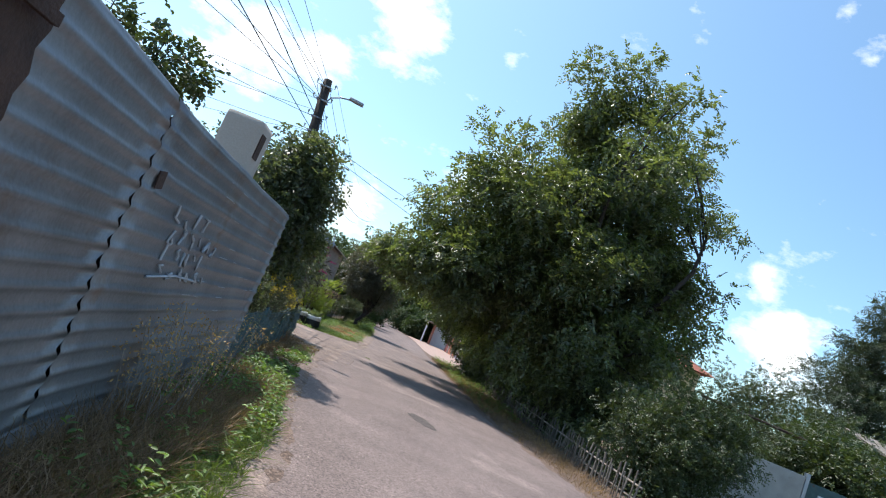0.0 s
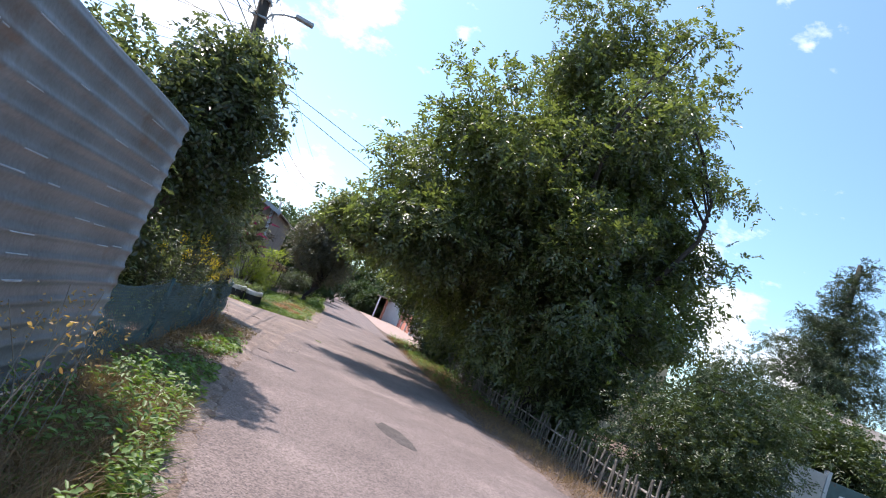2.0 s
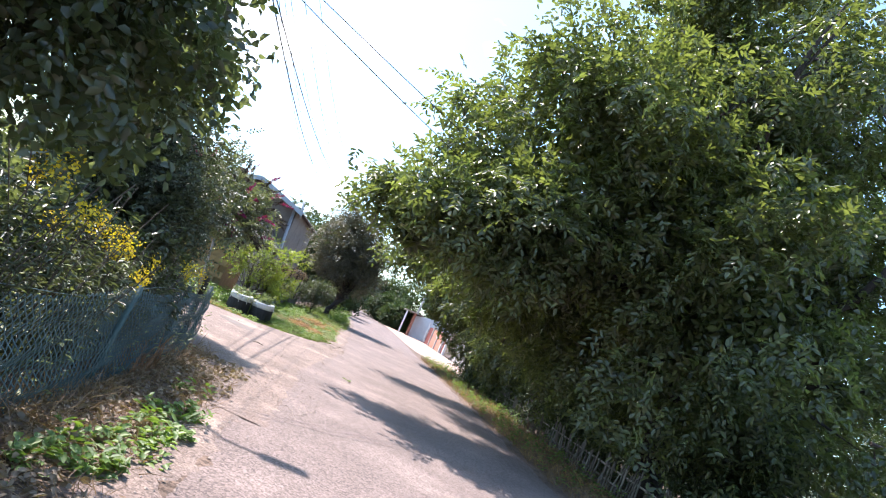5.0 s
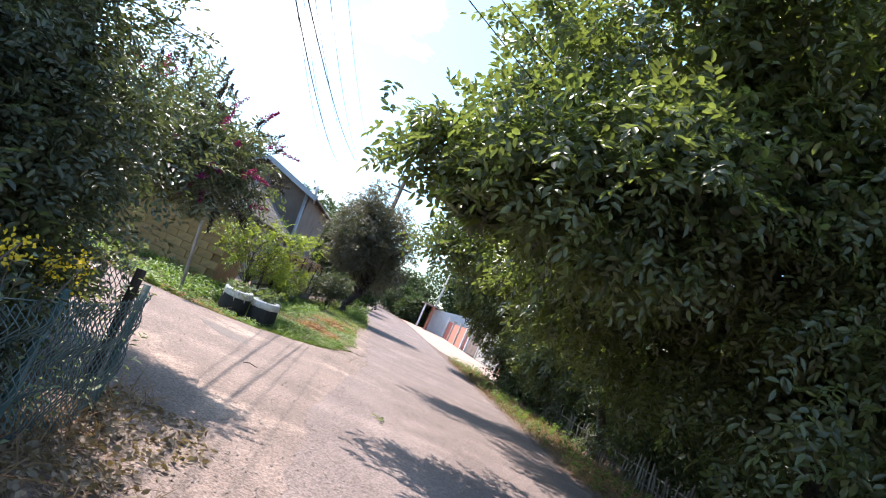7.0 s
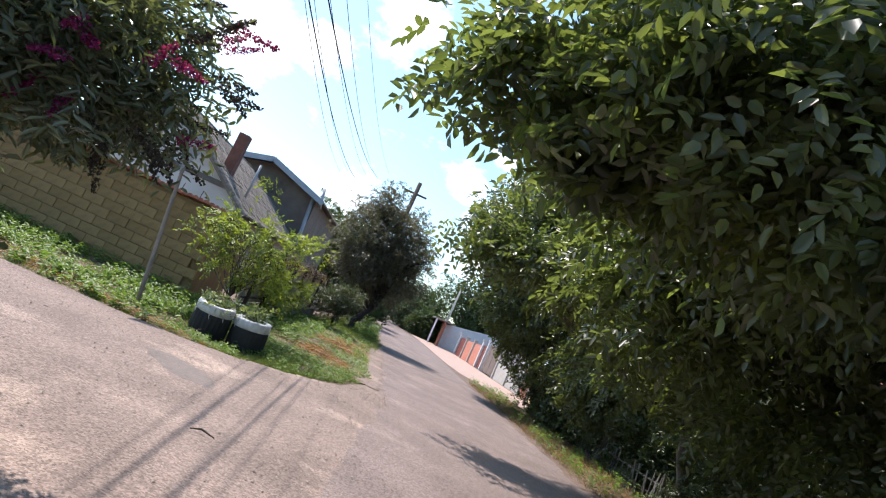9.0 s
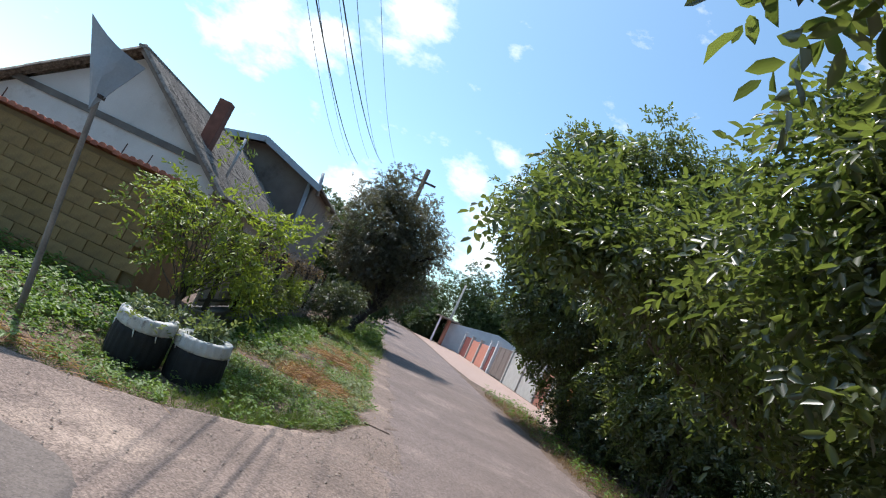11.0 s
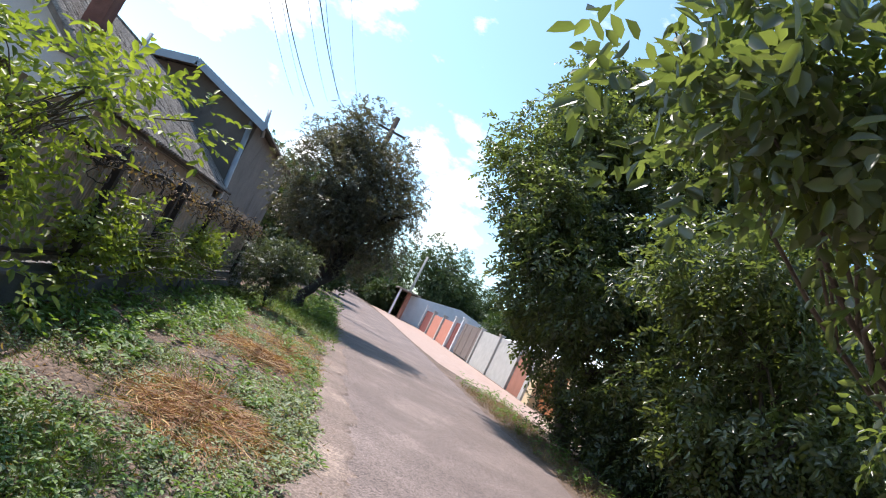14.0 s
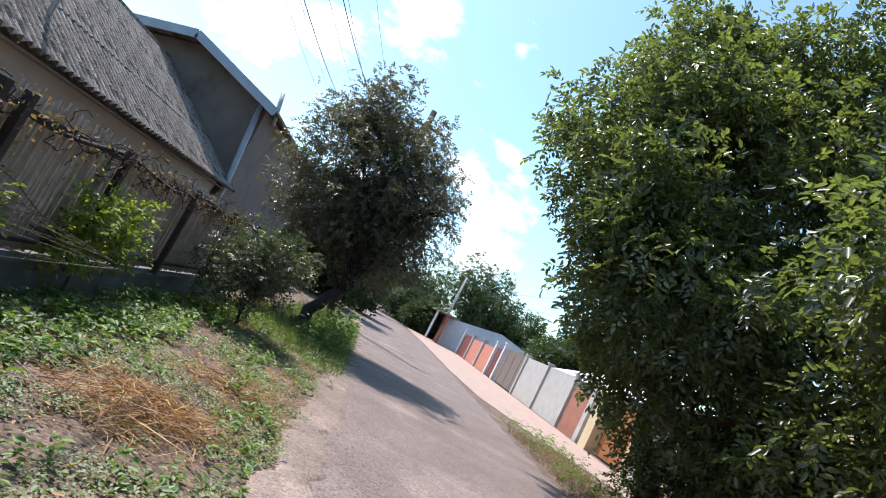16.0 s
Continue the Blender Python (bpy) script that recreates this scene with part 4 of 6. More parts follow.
v, f = tube([(-5.95, 42.38, 4.85), (-5.72, 42.38, 2.4), (-5.7, 42.38, 0.2)], [0.09, 0.09, 0.09], 10)
mesh_ob("downpipe", v, f, M_ZINC, house_b, smooth=True)
v, f = tube([(-5.55, 43, 4.6), (-5.75, 43, 5.62)], [0.07, 0.07], 10)
flue_pipe = mesh_ob("flue_pipe", v, f, M_ZINC, house_b, smooth=True)
v, f = tube([(-5.75, 43, 5.62), (-5.77, 43, 5.72)], [0.1, 0.03], 10)
mesh_ob("flue_cowl", v, f, M_DARKMETAL, flue_pipe)

# yellow block wall
wall = empty("block_wall", (-7.5, 25.3, 0), "yard wall of yellow limestone blocks with red tile coping", "wall", kind="structure")
part("core", box(-11.6, -4.14, 25.26, 25.46, -0.1, 1.84), M_MORTAR, wall)
part("end_core", box(-4.34, -4.14, 25.47, 27.6, -0.1, 1.84), M_MORTAR, wall)
blk = bmesh.new()
box(-0.199, 0.199, -0.05, 0.05, -0.0935, 0.0935, 0.007, blk)
blk_me = bpy.data.meshes.new("block")
blk.to_mesh(blk_me)
blk.free()
blk_me.materials.append(M_BLOCK)
rb = np.random.default_rng(8)
for r in range(9):
    for c in range(18):
        ob = new("block", blk_me)
        ob.matrix_basis = pose(-4.34 - c * 0.405 - (0.2 if r % 2 else 0), 25.245 - rb.uniform(0, 0.014), 0.12 + r * 0.194, 0, rb.normal() * 0.6, rb.normal() * 0.6)
        ob.parent = wall
        ob.matrix_parent_inverse = inv_of(wall)
tile_v, tile_f = tube([(0, -0.24, 0.0), (0, 0.24, 0.0)], [0.06, 0.06], 10)
tile_v = [Vector((p.x, p.y, max(p.z, -0.01))) for p in tile_v]
tile_me = bpy.data.meshes.new("coping_tile")
tile_me.from_pydata([tuple(p) for p in tile_v], [], tile_f)
tile_me.materials.append(M_TILE)
for c in range(63):
    ob = new("coping_tile", tile_me)
    ob.matrix_basis = pose(-4.2 - c * 0.117, 25.34, 1.855 + 0.008 * rb.normal(), -8, 0, rb.normal() * 2)
    ob.parent = wall
    ob.matrix_parent_inverse = inv_of(wall)
for k, y in enumerate((-4.8, -5.2, -7.1)):
    v, f = tube([(y, 25.34, 1.85), (y + 0.02, 25.34, 2.1)], [0.01, 0.008], 6)
    mesh_ob("iron_spike", v, f, M_RUST, wall)

sign = empty("road_sign", (-3.84, 22.3, 0), "bent grey triangular road sign on a leaning post", "road sign")
v, f = tube([(-3.83, 22.3, -0.1), (-3.89, 22.3, 0.34), (-4.05, 22.3, 1.38), (-4.155, 22.3, 2.12), (-4.18, 22.29, 2.3)], [0.034, 0.033, 0.03, 0.028, 0.026], 10)
mesh_ob("post", v, f, M_OLDWOOD, sign, smooth=True)
rows_v, rows_f = [], []
for back in (0.0, 0.012):
    for i in range(7):
        u = i / 6
        for k in range(7):
            w = k / 6
            x = -4.17 + u * (-0.36 + 0.56 * w)
            z = 2.06 + u * (0.86 - 0.22 * w) - 0.05 * u * math.sin(math.pi * w)
            rows_v.append((x, 22.25 + back + 0.18 * u * w * w - 0.1 * u * (1 - w) + 0.015 * noise.noise(Vector((u * 3, w * 3, 0))), z))
for i in range(6):
    for k in range(6):
        o = i * 7 + k
        rows_f += [(o, o + 1, o + 8, o + 7), (49 + o, 56 + o, 57 + o, 50 + o)]
for i in range(6):
    for o, step in ((i * 7, 7), (i * 7 + 6, 7), (42 + i, 1)):
        rows_f.append((o, o + step, 49 + o + step, 49 + o))
mesh_ob("plate", rows_v, rows_f, M_ZINC, sign, "dull grey dented plate")
part("clamp", box(-4.2, -4.12, 22.26, 22.34, 2.2, 2.24, 0.004), M_DARKMETAL, sign)

# ---------------------------------------------------------------- left: garden fence on a low wall
garden = empty("garden_fence", (-3.0, 31, 0), "dark steel garden fence with reed screen on a low concrete wall", "fence")
part("low_wall", box(-3.2, -3.0, 24.8, 37.0, -0.1, 0.36, 0.012), M_DARKCON, garden, "weathered dark concrete plinth")
part("wall_cap", box(-3.23, -2.97, 24.8, 37.0, 0.362, 0.4, 0.008), M_DARKCON, garden)
for y in (25.0, 26.6, 28.55, 28.85, 30.6, 32.8, 34.9, 36.9):
    part("post", box(-3.03, -2.96, y - 0.04, y + 0.04, 0.38, 1.64, 0.006), M_DARKMETAL, garden)
part("top_rail", box(-3.08, -3.04, 24.8, 37.0, 1.5, 1.54, 0.004), M_DARKMETAL, garden)
part("bottom_rail", box(-3.08, -3.04, 24.8, 37.0, 0.52, 0.55, 0.004), M_DARKMETAL, garden)
rg = np.random.default_rng(21)
slats = []
for y in np.arange(24.9, 36.9, 0.027):
    lean = rg.normal() * 0.012
    slats.append(tube([(-3.14, y, 0.41 + rg.uniform(0, 0.03)), (-3.14 + lean, y + lean, 1.66 + rg.normal() * 0.03)], [0.0155, 0.014], 4))
v, f = joined(slats)
tagged(mesh_ob("reed_screen", v, f, M_REED, garden), kind="stuff")
curve_lines("wire", [[(-3.02, y, z + 0.01 * math.sin(y * 2 + z * 9)) for y in np.linspace(24.8, 37, 40)] for z in (0.6, 0.7, 0.8, 0.92)], 0.004, M_GREYWIRE, garden)

vine = empty("dead_vine", (-3.0, 31, 1.5), "tangled dead brown vine along the top of the garden fence", "vine")
vl = []
for k in range(90):
    y0 = rg.uniform(26, 36)
    p = np.array([-3.03 + rg.normal() * 0.05, y0, 1.52 + rg.normal() * 0.06])
    d = np.array([rg.normal() * 0.3, rg.choice([-1, 1]), rg.normal() * 0.4])
    pts = []
    for s in range(12):
        pts.append(tuple(p))
        d = d + rg.normal(size=3) * 0.55
        d[2] -= 0.03
        d /= np.linalg.norm(d)
        p = p + d * 0.07
        p[0] += (-3.03 - p[0]) * 0.15
        p[2] += (1.52 - p[2]) * 0.12
    vl.append(pts)
curve_lines("tangle", vl, 0.006, M_DARKBARK, vine)
curve_lines("main_stem", [[(-3.05 + 0.04 * math.sin(y * 3), y, 1.53 + 0.05 * math.sin(y * 2.3)) for y in np.linspace(25.5, 36.5, 70)]], 0.022, M_DARKBARK, vine)
ab = np.column_stack([rg.normal(size=1400) * 0.1 - 3.0, rg.uniform(26, 36, 1400), 1.5 + rg.normal(size=1400) * 0.11])
leaves("dry_leaves", ab, rg.normal(size=(1400, 3)), rg.normal(size=(1400, 3)), rg.uniform(0.02, 0.06, 1400), rg.uniform(0.01, 0.03, 1400), L_BROWN, vine)


# ---------------------------------------------------------------- tyres
def torus_tyre(z, mat, parent, name, label="", tall=1.0):
    verts, faces = [], []
    prof = [(0.2, 0.0), (0.205, -0.085), (0.25, -0.106), (0.305, -0.108), (0.332, -0.098), (0.34, -0.06), (0.342, 0.0), (0.34, 0.06), (0.332, 0.098), (0.305, 0.108), (0.25, 0.106), (0.205, 0.085)]
    n = 96
    for i in range(n):
        a = 2 * math.pi * i / n
        for k, (r, h) in enumerate(prof):
            rr = r - (0.013 if (i % 4 == 0 and 4 <= k <= 8) else 0) + 0.004 * noise.noise(Vector((math.cos(a) * 3, math.sin(a) * 3, h * 9 + z)))
            verts.append((rr * math.cos(a), rr * math.sin(a), h * tall + z))
    m = len(prof)
    for i in range(n):
        for k in range(m):
            faces.append((i * m + k, ((i + 1) % n) * m + k, ((i + 1) % n) * m + (k + 1) % m, i * m + (k + 1) % m))
    ob = mesh_ob(name, verts, faces, mat, None, label, smooth=True)
    ob.parent = parent
    return ob


def tyre_planter(at, turn):
    top = empty("tyre_planter", at, "two stacked old car tyres, the upper painted white, with weeds", "tyre", "tyre planters beside the drive")
    top.rotation_euler = (radians(3), radians(-4), radians(turn))
    top.scale = (0.88, 0.88, 0.86)
    torus_tyre(0.08, M_RUBBER, top, "lower_tyre", "black worn tyre", 2.05)
    torus_tyre(0.375, M_WHITEPAINT, top, "upper_tyre", "chipped white painted tyre", 0.82)
    rd = random.Random(turn + 3)
    for _ in range(6):
        a0, long = rd.uniform(0, 6.28), rd.uniform(0.03, 0.1)
        pts = [((0.344 + 0.002 * q) * math.cos(a0 + 0.02 * q), (0.344 + 0.002 * q) * math.sin(a0 + 0.02 * q), 0.305 - long * q / 3) for q in range(4)]
        v, f = tube(pts, [0.01, 0.009, 0.007, 0.004], 6)
        drip = mesh_ob("paint_drip", v, f, M_WHITEPAINT, None, smooth=True)
        drip.parent = top
    soil_bm = bmesh.new()
    bmesh.ops.create_circle(soil_bm, cap_ends=True, radius=0.205, segments=24, matrix=Matrix.Translation((0, 0, 0.34)))
    me = part("soil", soil_bm, M_SOIL)
    me.parent = top
    return top


tyre_planter((-2.27, 22.95, 0.03), 0)
tyre_planter((-2.87, 22.78, 0.05), 50)
rt = np.random.default_rng(31)
for cx, cy in ((-2.27, 22.95), (-2.87, 22.78)):
    at = np.column_stack([cx + rt.normal(size=60) * 0.1, cy + rt.normal(size=60) * 0.1, 0.34 + rt.random(60) * 0.22])
    b, a, nn, ll, ww = sprays(rt, at, unit(rt.normal(size=(60, 3)) + np.array([0, 0, 0.8])), 2, 0.03, 0.12, 5, 0.06, 0.035, 0.2)
    tagged(leaves("tyre_weed", b, a, nn, ll, ww, L_GREYWEED), "pale leafy weed growing out of a tyre planter", "weed", "weeds in the tyre planters", "stuff")


# ---------------------------------------------------------------- right: fences, gates, kiosk
def span(name, y0, y1, x, z0, z1, mat, label, category, thick=0.1, group="", ribs=0):
    top = empty(name, (x, (y0 + y1) / 2, 0), label, category, group)
    part("panel", box(x, x + thick, y0, y1, z0, z1, 0.01), mat, top)
    for k in range(ribs):
        y = y0 + (y1 - y0) * (k + 0.5) / ribs
        part("rib", box(x - 0.02, x - 0.001, y - 0.02, y + 0.02, z0 + 0.05, z1 - 0.05), mat, top)
    return top


def pillar(y, x, w, h, mat, label, cap=True, group="fence pillars", capmat=None):
    top = empty("fence_pillar", (x, y, 0), label, "pillar", group)
    part("shaft", box(x - w / 2, x + w / 2, y - w / 2, y + w / 2, -0.1, h, 0.012), mat, top)
    if cap:
        part("cap", box(x - w / 2 - 0.05, x + w / 2 + 0.05, y - w / 2 - 0.05, y + w / 2 + 0.05, h + 0.001, h + 0.09, 0.015), capmat or mat, top)
    return top


FX = 9.0
for y0, y1 in ((51.0, 55.4), (55.6, 60.2)):
    span("concrete_fence_panel", y0 + 0.12, y1 - 0.02, FX, -0.1, 2.35, M_LIGHTCON, "pale grey precast concrete fence panel", "fence panel", 0.09, "concrete fence panels")
for y in (50.95, 55.5, 60.3):
    pillar(y, FX + 0.02, 0.26, 2.42, M_LIGHTCON, "pale grey concrete fence post with square cap")
for name, y0, y1, z1, mat, label, cat in (
    ("wide_gate", 60.5, 66.3, 2.4, M_BROWNGREY, "wide brown-grey sheet-metal gate between pillars", "gate"),
    ("small_gate", 67.0, 69.4, 2.2, M_MAROON, "maroon metal wicket gate between white pillars", "gate"),
    ("salmon_wall", 70.0, 75.0, 2.1, M_SALMON, "salmon painted wall panel between pale pillars", "wall panel"),
    ("salmon_wall", 75.5, 81.0, 2.1, M_SALMON, "salmon painted wall panel between pale pillars", "wall panel"),
    ("maroon_wall", 81.5, 87.0, 2.2, M_MAROON, "dark maroon wall panel shaded by the kiosk roof", "wall panel"),
    ("terracotta_wall", 48.3, 50.75, 1.95, M_TERRACOTTA, "terracotta painted wall panel beside the concrete fence", "wall panel"),
    ("orange_gate", 43.75, 46.15, 1.95, M_ORANGE, "plain orange-brown metal gate between cream pillars", "gate"),
):
    span(name, y0, y1, FX, 0.06 if "gate" in name else -0.1, z1, mat, label, cat, 0.08, ribs=3 if "gate" in name else 0)
for y, w, h, mat, label in ((66.65, 0.4, 2.65, M_WHITEWALL, "white painted gate pillar with square cap"), (69.7, 0.4, 2.55, M_WHITEWALL, "white painted gate pillar with square cap"),
                            (75.25, 0.35, 2.3, M_LIGHTCON, "pale wall pillar with square cap"), (81.25, 0.35, 2.35, M_LIGHTCON, "pale wall pillar with square cap"), (87.2, 0.4, 2.6, M_WHITEWALL, "white wall pillar with square cap"),
                            (47.95, 0.42, 2.1, M_LIGHTCON, "pale grey gate pillar beside a terracotta wall"), (46.6, 0.75, 2.15, M_CREAM, "wide cream painted gate pillar"),
                            (43.45, 0.3, 2.1, M_CREAM, "slim cream painted gate pillar"), (42.6, 0.35, 1.95, M_LIGHTCON, "pale concrete pillar at the gate"), (41.0, 0.14, 2.1, M_CREAM, "slim tan post at the end of the fence")):
    pillar(y, FX + 0.02, w, h, mat, label)
span("timber_fence", 29, 40.8, FX + 0.2, -0.1, 1.7, M_OLDWOOD, "dark weathered board fence in deep tree shade", "fence", 0.05)

kiosk = empty("white_outbuilding", (8, 93, 0), "low white outbuilding with a lean-to porch on posts", "outbuilding")
vv = [(4.6, 90, -0.1), (4.6, 90, 2.9), (10.5, 90, 3.9), (16, 90, 3.0), (16, 90, -0.1)]
bm2 = [(x + 2.2, y - 1.0, z) for x, y, z in vv] + [(x + 2.2, y + 7, z) for x, y, z in vv]
mesh_ob("wall", bm2, [(0, 1, 2, 3, 4), (9, 8, 7, 6, 5)] + [(i, i + 5, (i + 1) % 5 + 5, (i + 1) % 5) for i in range(5)], M_WHITEWALL, kiosk)
part("roof", box(5.0, 7.6, 86, 97, 3.05, 3.2, 0.02), M_SLATE, kiosk)
for y in (86.3, 91):
    part("porch_post", box(5.2, 5.4, y, y + 0.2, -0.1, 3.05), M_WHITEWALL, kiosk)
part("porch_wall", box(6.4, 6.6, 86.2, 88.9, -0.1, 3.04), M_TERRACOTTA, kiosk)

yard_roof = empty("yard_building", (14, 56, 0), "low building with pale metal roof behind the concrete fence", "building")
part("wall", box(11.5, 17, 50, 62, -0.1, 2.4), M_LIGHTCON, yard_roof)
rr = [(11.0, 49.5, 2.42), (11.0, 62.5, 2.42), (14.2, 62.5, 3.5), (14.2, 49.5, 3.5), (17.5, 49.5, 2.42), (17.5, 62.5, 2.42)]
mesh_ob("roof", rr + [(x, y, z + 0.06) for x, y, z in rr], [(0, 1, 2, 3), (3, 2, 5, 4), (6, 9, 8, 7), (9, 10, 11, 8), (0, 3, 9, 6), (3, 4, 10, 9), (1, 7, 8, 2), (2, 8, 11, 5)], M_WHITEWALL, yard_roof, "pale metal roof")

# ---------------------------------------------------------------- right foreground: stick fence, wall, gate, house
sticks = empty("stick_fence", (6.0, 14, 0), "old leaning picket fence of grey sticks under the walnut", "fence")
rs = np.random.default_rng(12)
st_me = []
for k in range(3):
    bm = box(-0.025, 0.025, -0.009, 0.009, 0, 1, 0.004)
    me = bpy.data.meshes.new("picket")
    bm.to_mesh(me)
    bm.free()
    me.materials.append(M_STICK)
    st_me.append(me)
for i, y in enumerate(np.arange(8.5, 36, 0.13)):
    if rs.random() < 0.14:
        continue
    ob = new("picket", st_me[i % 3])
    x = float(np.interp(y, [8, 11, 14.5, 29, 36], [6.0, 5.9, 6.0, 6.3, 7.0]))
    ob.matrix_basis = pose(x, y, -0.05, rs.normal() * 5, rs.normal() * 4, 90 + rs.normal() * 10) @ Matrix.Diagonal((1, 1, rs.uniform(0.5, 0.8), 1))
    ob.parent = sticks
    ob.matrix_parent_inverse = inv_of(sticks)
for z in (0.2, 0.45):
    v, f = tube([(float(np.interp(y, [8, 11, 14.5, 29, 36], [6.05, 5.95, 6.05, 6.35, 7.05])), y, z) for y in np.linspace(8.4, 36, 12)], [0.022] * 12, 5)
    mesh_ob("rail", v, f, M_OLDWOOD, sticks)

yard_wall = empty("concrete_yard_wall", (11, 14, 0), "rough grey concrete yard wall beside a teal gate", "wall")
part("wall", box(9.5, 12.9, 14.0, 14.25, -0.1, 1.85, 0.02), M_CONCRETE, yard_wall)
teal_gate = empty("teal_gate", (14, 14.1, 0), "teal sheet-metal gate beside the concrete wall", "gate")
part("leaf", box(13.05, 15.6, 14.05, 14.1, 0.05, 1.75, 0.01), M_TEAL, teal_gate)
part("post", box(12.92, 13.03, 14.0, 14.14, -0.1, 1.95, 0.008), M_ZINC, teal_gate)
part("number_plate", box(13.4, 13.75, 14.02, 14.045, 1.35, 1.5), M_WHITEWALL, teal_gate)
shed = empty("shed", (28.5, 26, 0), "low shed with grey corrugated roof behind shrubs", "shed")
part("wall", box(25.4, 32, 24, 29, -0.1, 3.6), M_PLASTER, shed)
shr = [(25.0, 23.4, 3.65), (32.5, 23.4, 3.65), (32.5, 29, 5.2), (25.0, 29, 5.2)]
mesh_ob("roof", shr + [(x, y, z + 0.1) for x, y, z in shr], [(0, 3, 2, 1), (4, 5, 6, 7), (0, 1, 5, 4), (1, 2, 6, 5), (2, 3, 7, 6), (3, 0, 4, 7)], M_SLATE, shed)
v, f = tube([(12.0, 19, 3.2), (18, 19, 3.1), (24, 18.5, 3.0)], [0.05] * 3, 6)
pipe = empty("gas_pipe", (18, 19, 0), "rusty overhead pipe on a post above the yard", "pipe")
mesh_ob("pipe", v, f, M_RUST, pipe)
for xq in (12.2, 18.0, 23.8):
    v, f = tube([(xq, 19, -0.1), (xq, 19, 3.2)], [0.04] * 2, 6)
    mesh_ob("post", v, f, M_RUST, pipe)
villa = empty("cream_house", (14.4, 34, 0), "cream two-storey house corner with red tiled roof behind the walnut", "house")
part("wall", box(10.5, 17.2, 30, 38, -0.1, 5.2), M_CREAM, villa)
vr = [(9.9, 29.4, 5.1), (17.8, 29.4, 5.1), (17.8, 38.6, 5.1), (9.9, 38.6, 5.1), (13.8, 34, 7.2)]
mesh_ob("roof", vr, [(0, 1, 4), (1, 2, 4), (2, 3, 4), (3, 0, 4), (3, 2, 1, 0)], M_TILE, villa)

# ---------------------------------------------------------------- parked car, far along the lane
car = empty("parked_car", (-1.6, 82, 0), "black hatchback car parked beside the lane", "car")
prof = [(-2.0, 0.3), (-2.02, 0.75), (-1.75, 0.95), (-1.1, 1.4), (0.5, 1.46), (1.15, 1.0), (1.95, 0.85), (2.05, 0.55), (2.0, 0.3)]
cv = [(x0, 82 - p, z) for x0 in (-2.45, -0.8) for p, z in prof]
k = len(prof)
mesh_ob("body", cv, [tuple(range(k)), tuple(reversed(range(k, 2 * k)))] + [(i, i + k, (i + 1) % k + k, (i + 1) % k) for i in range(k)], M_CARPAINT, car)
wp = [(0.52, 1.42), (1.12, 1.02)]
mesh_ob("windscreen", [(x, 82 - p - 0.02, z + 0.02) for x in (-2.3, -0.95) for p, z in wp], [(0, 1, 3, 2)], M_GLASS, car)
for sx in (-2.4, -0.85):
    for sy in (80.7, 83.2):
        v, f = tube([(sx - 0.1, sy, 0.31), (sx + 0.1, sy, 0.31)], [0.31, 0.31], 16)
        mesh_ob("wheel", v, f, M_RUBBER, car)
for x in (-2.2, -1.05):
    part("headlight", box(x - 0.17, x + 0.17, 79.96, 80.0, 0.62, 0.74, 0.01), M_WHITEWALL, car)

# ---------------------------------------------------------------- trees
def walnut_skirt(x, y):
    """The underside of the big crown, which rises towards the lane."""
    ragged = 0.5 * noise.noise(Vector((x * 1.3, y * 1.3, 6)))
    return ragged + float(np.interp(x, [-1.5, -0.3, 1.0, 3.0, 3.8, 4.7, 5.6], [2.7, 2.3, 2.3, 2.0, 1.5, 0.9, 0.1]))


PADS = np.array([0.42, 0.42, 0.27])
tree("walnut_tree", 1, (6.8, 18.0, 0), (6.4, 17.9, 2.8),
     [(6.8, 18.4, 8.4, 3.3, 3.9, 4.5, 3.4), (3.4, 17.6, 6.3, 2.8, 3.1, 2.7, 1.9), (2.3, 17.0, 3.95, 2.2, 2.3, 1.15, 1.1), (6.3, 16.8, 3.4, 2.3, 3.2, 2.7, 1.7), (8.9, 18.2, 5.4, 1.9, 2.6, 3.0, 1.25), (5.4, 20.5, 3.2, 2.0, 2.4, 2.5, 0.9), (4.8, 18.0, 11.0, 1.4, 1.6, 1.6, 0.5),
      (0.05, 17.4, 3.75, 0.5, 0.3, 0.2, 0.13), (-0.45, 17.5, 3.7, 0.25, 0.2, 0.1, 0.03), (0.45, 17.1, 2.95, 0.45, 0.35, 0.3, 0.13), (3.2, 20.5, 4.2, 1.1, 1.0, 1.8, 1.15)],
     "tall spreading walnut tree with dense dark green crown over the lane", "tree", 0.3, L_WALNUT, M_DARKBARK, 520, 52, PADS, 0.35, 7, 0.138, 0.062, 0.5, 16, 0.55, 0.42, core=24000, below=walnut_skirt)
tree("walnut_tree", 2, (6.3, 24.6, 0), (5.6, 24.5, 2.4),
     [(0.75, 23.3, 3.4, 0.5, 0.4, 0.35, 0.35), (1.9, 23.3, 3.6, 1.0, 0.8, 0.8, 1.1), (3.2, 23.6, 3.95, 1.4, 1.2, 1.3, 1.4), (4.6, 24.0, 3.7, 1.4, 1.4, 1.5, 1.2), (6.2, 24.4, 3.0, 1.3, 1.7, 2.2, 1.1)],
     "young walnut tree with leafy branches reaching over the lane", "tree", 0.13, L_WALNUT, M_BARK, 215, 11, np.array([0.26, 0.26, 0.2]), 0.36, 7, 0.13, 0.06, 0.6, 16, 0.35, 0.45, core=0, below=lambda x, y: 0.3 * noise.noise(Vector((x * 2, y * 2, 1))) + float(np.interp(x, [0.0, 1.2, 2.5, 3.6, 4.8], [2.5, 2.2, 1.9, 1.3, 0.1])))
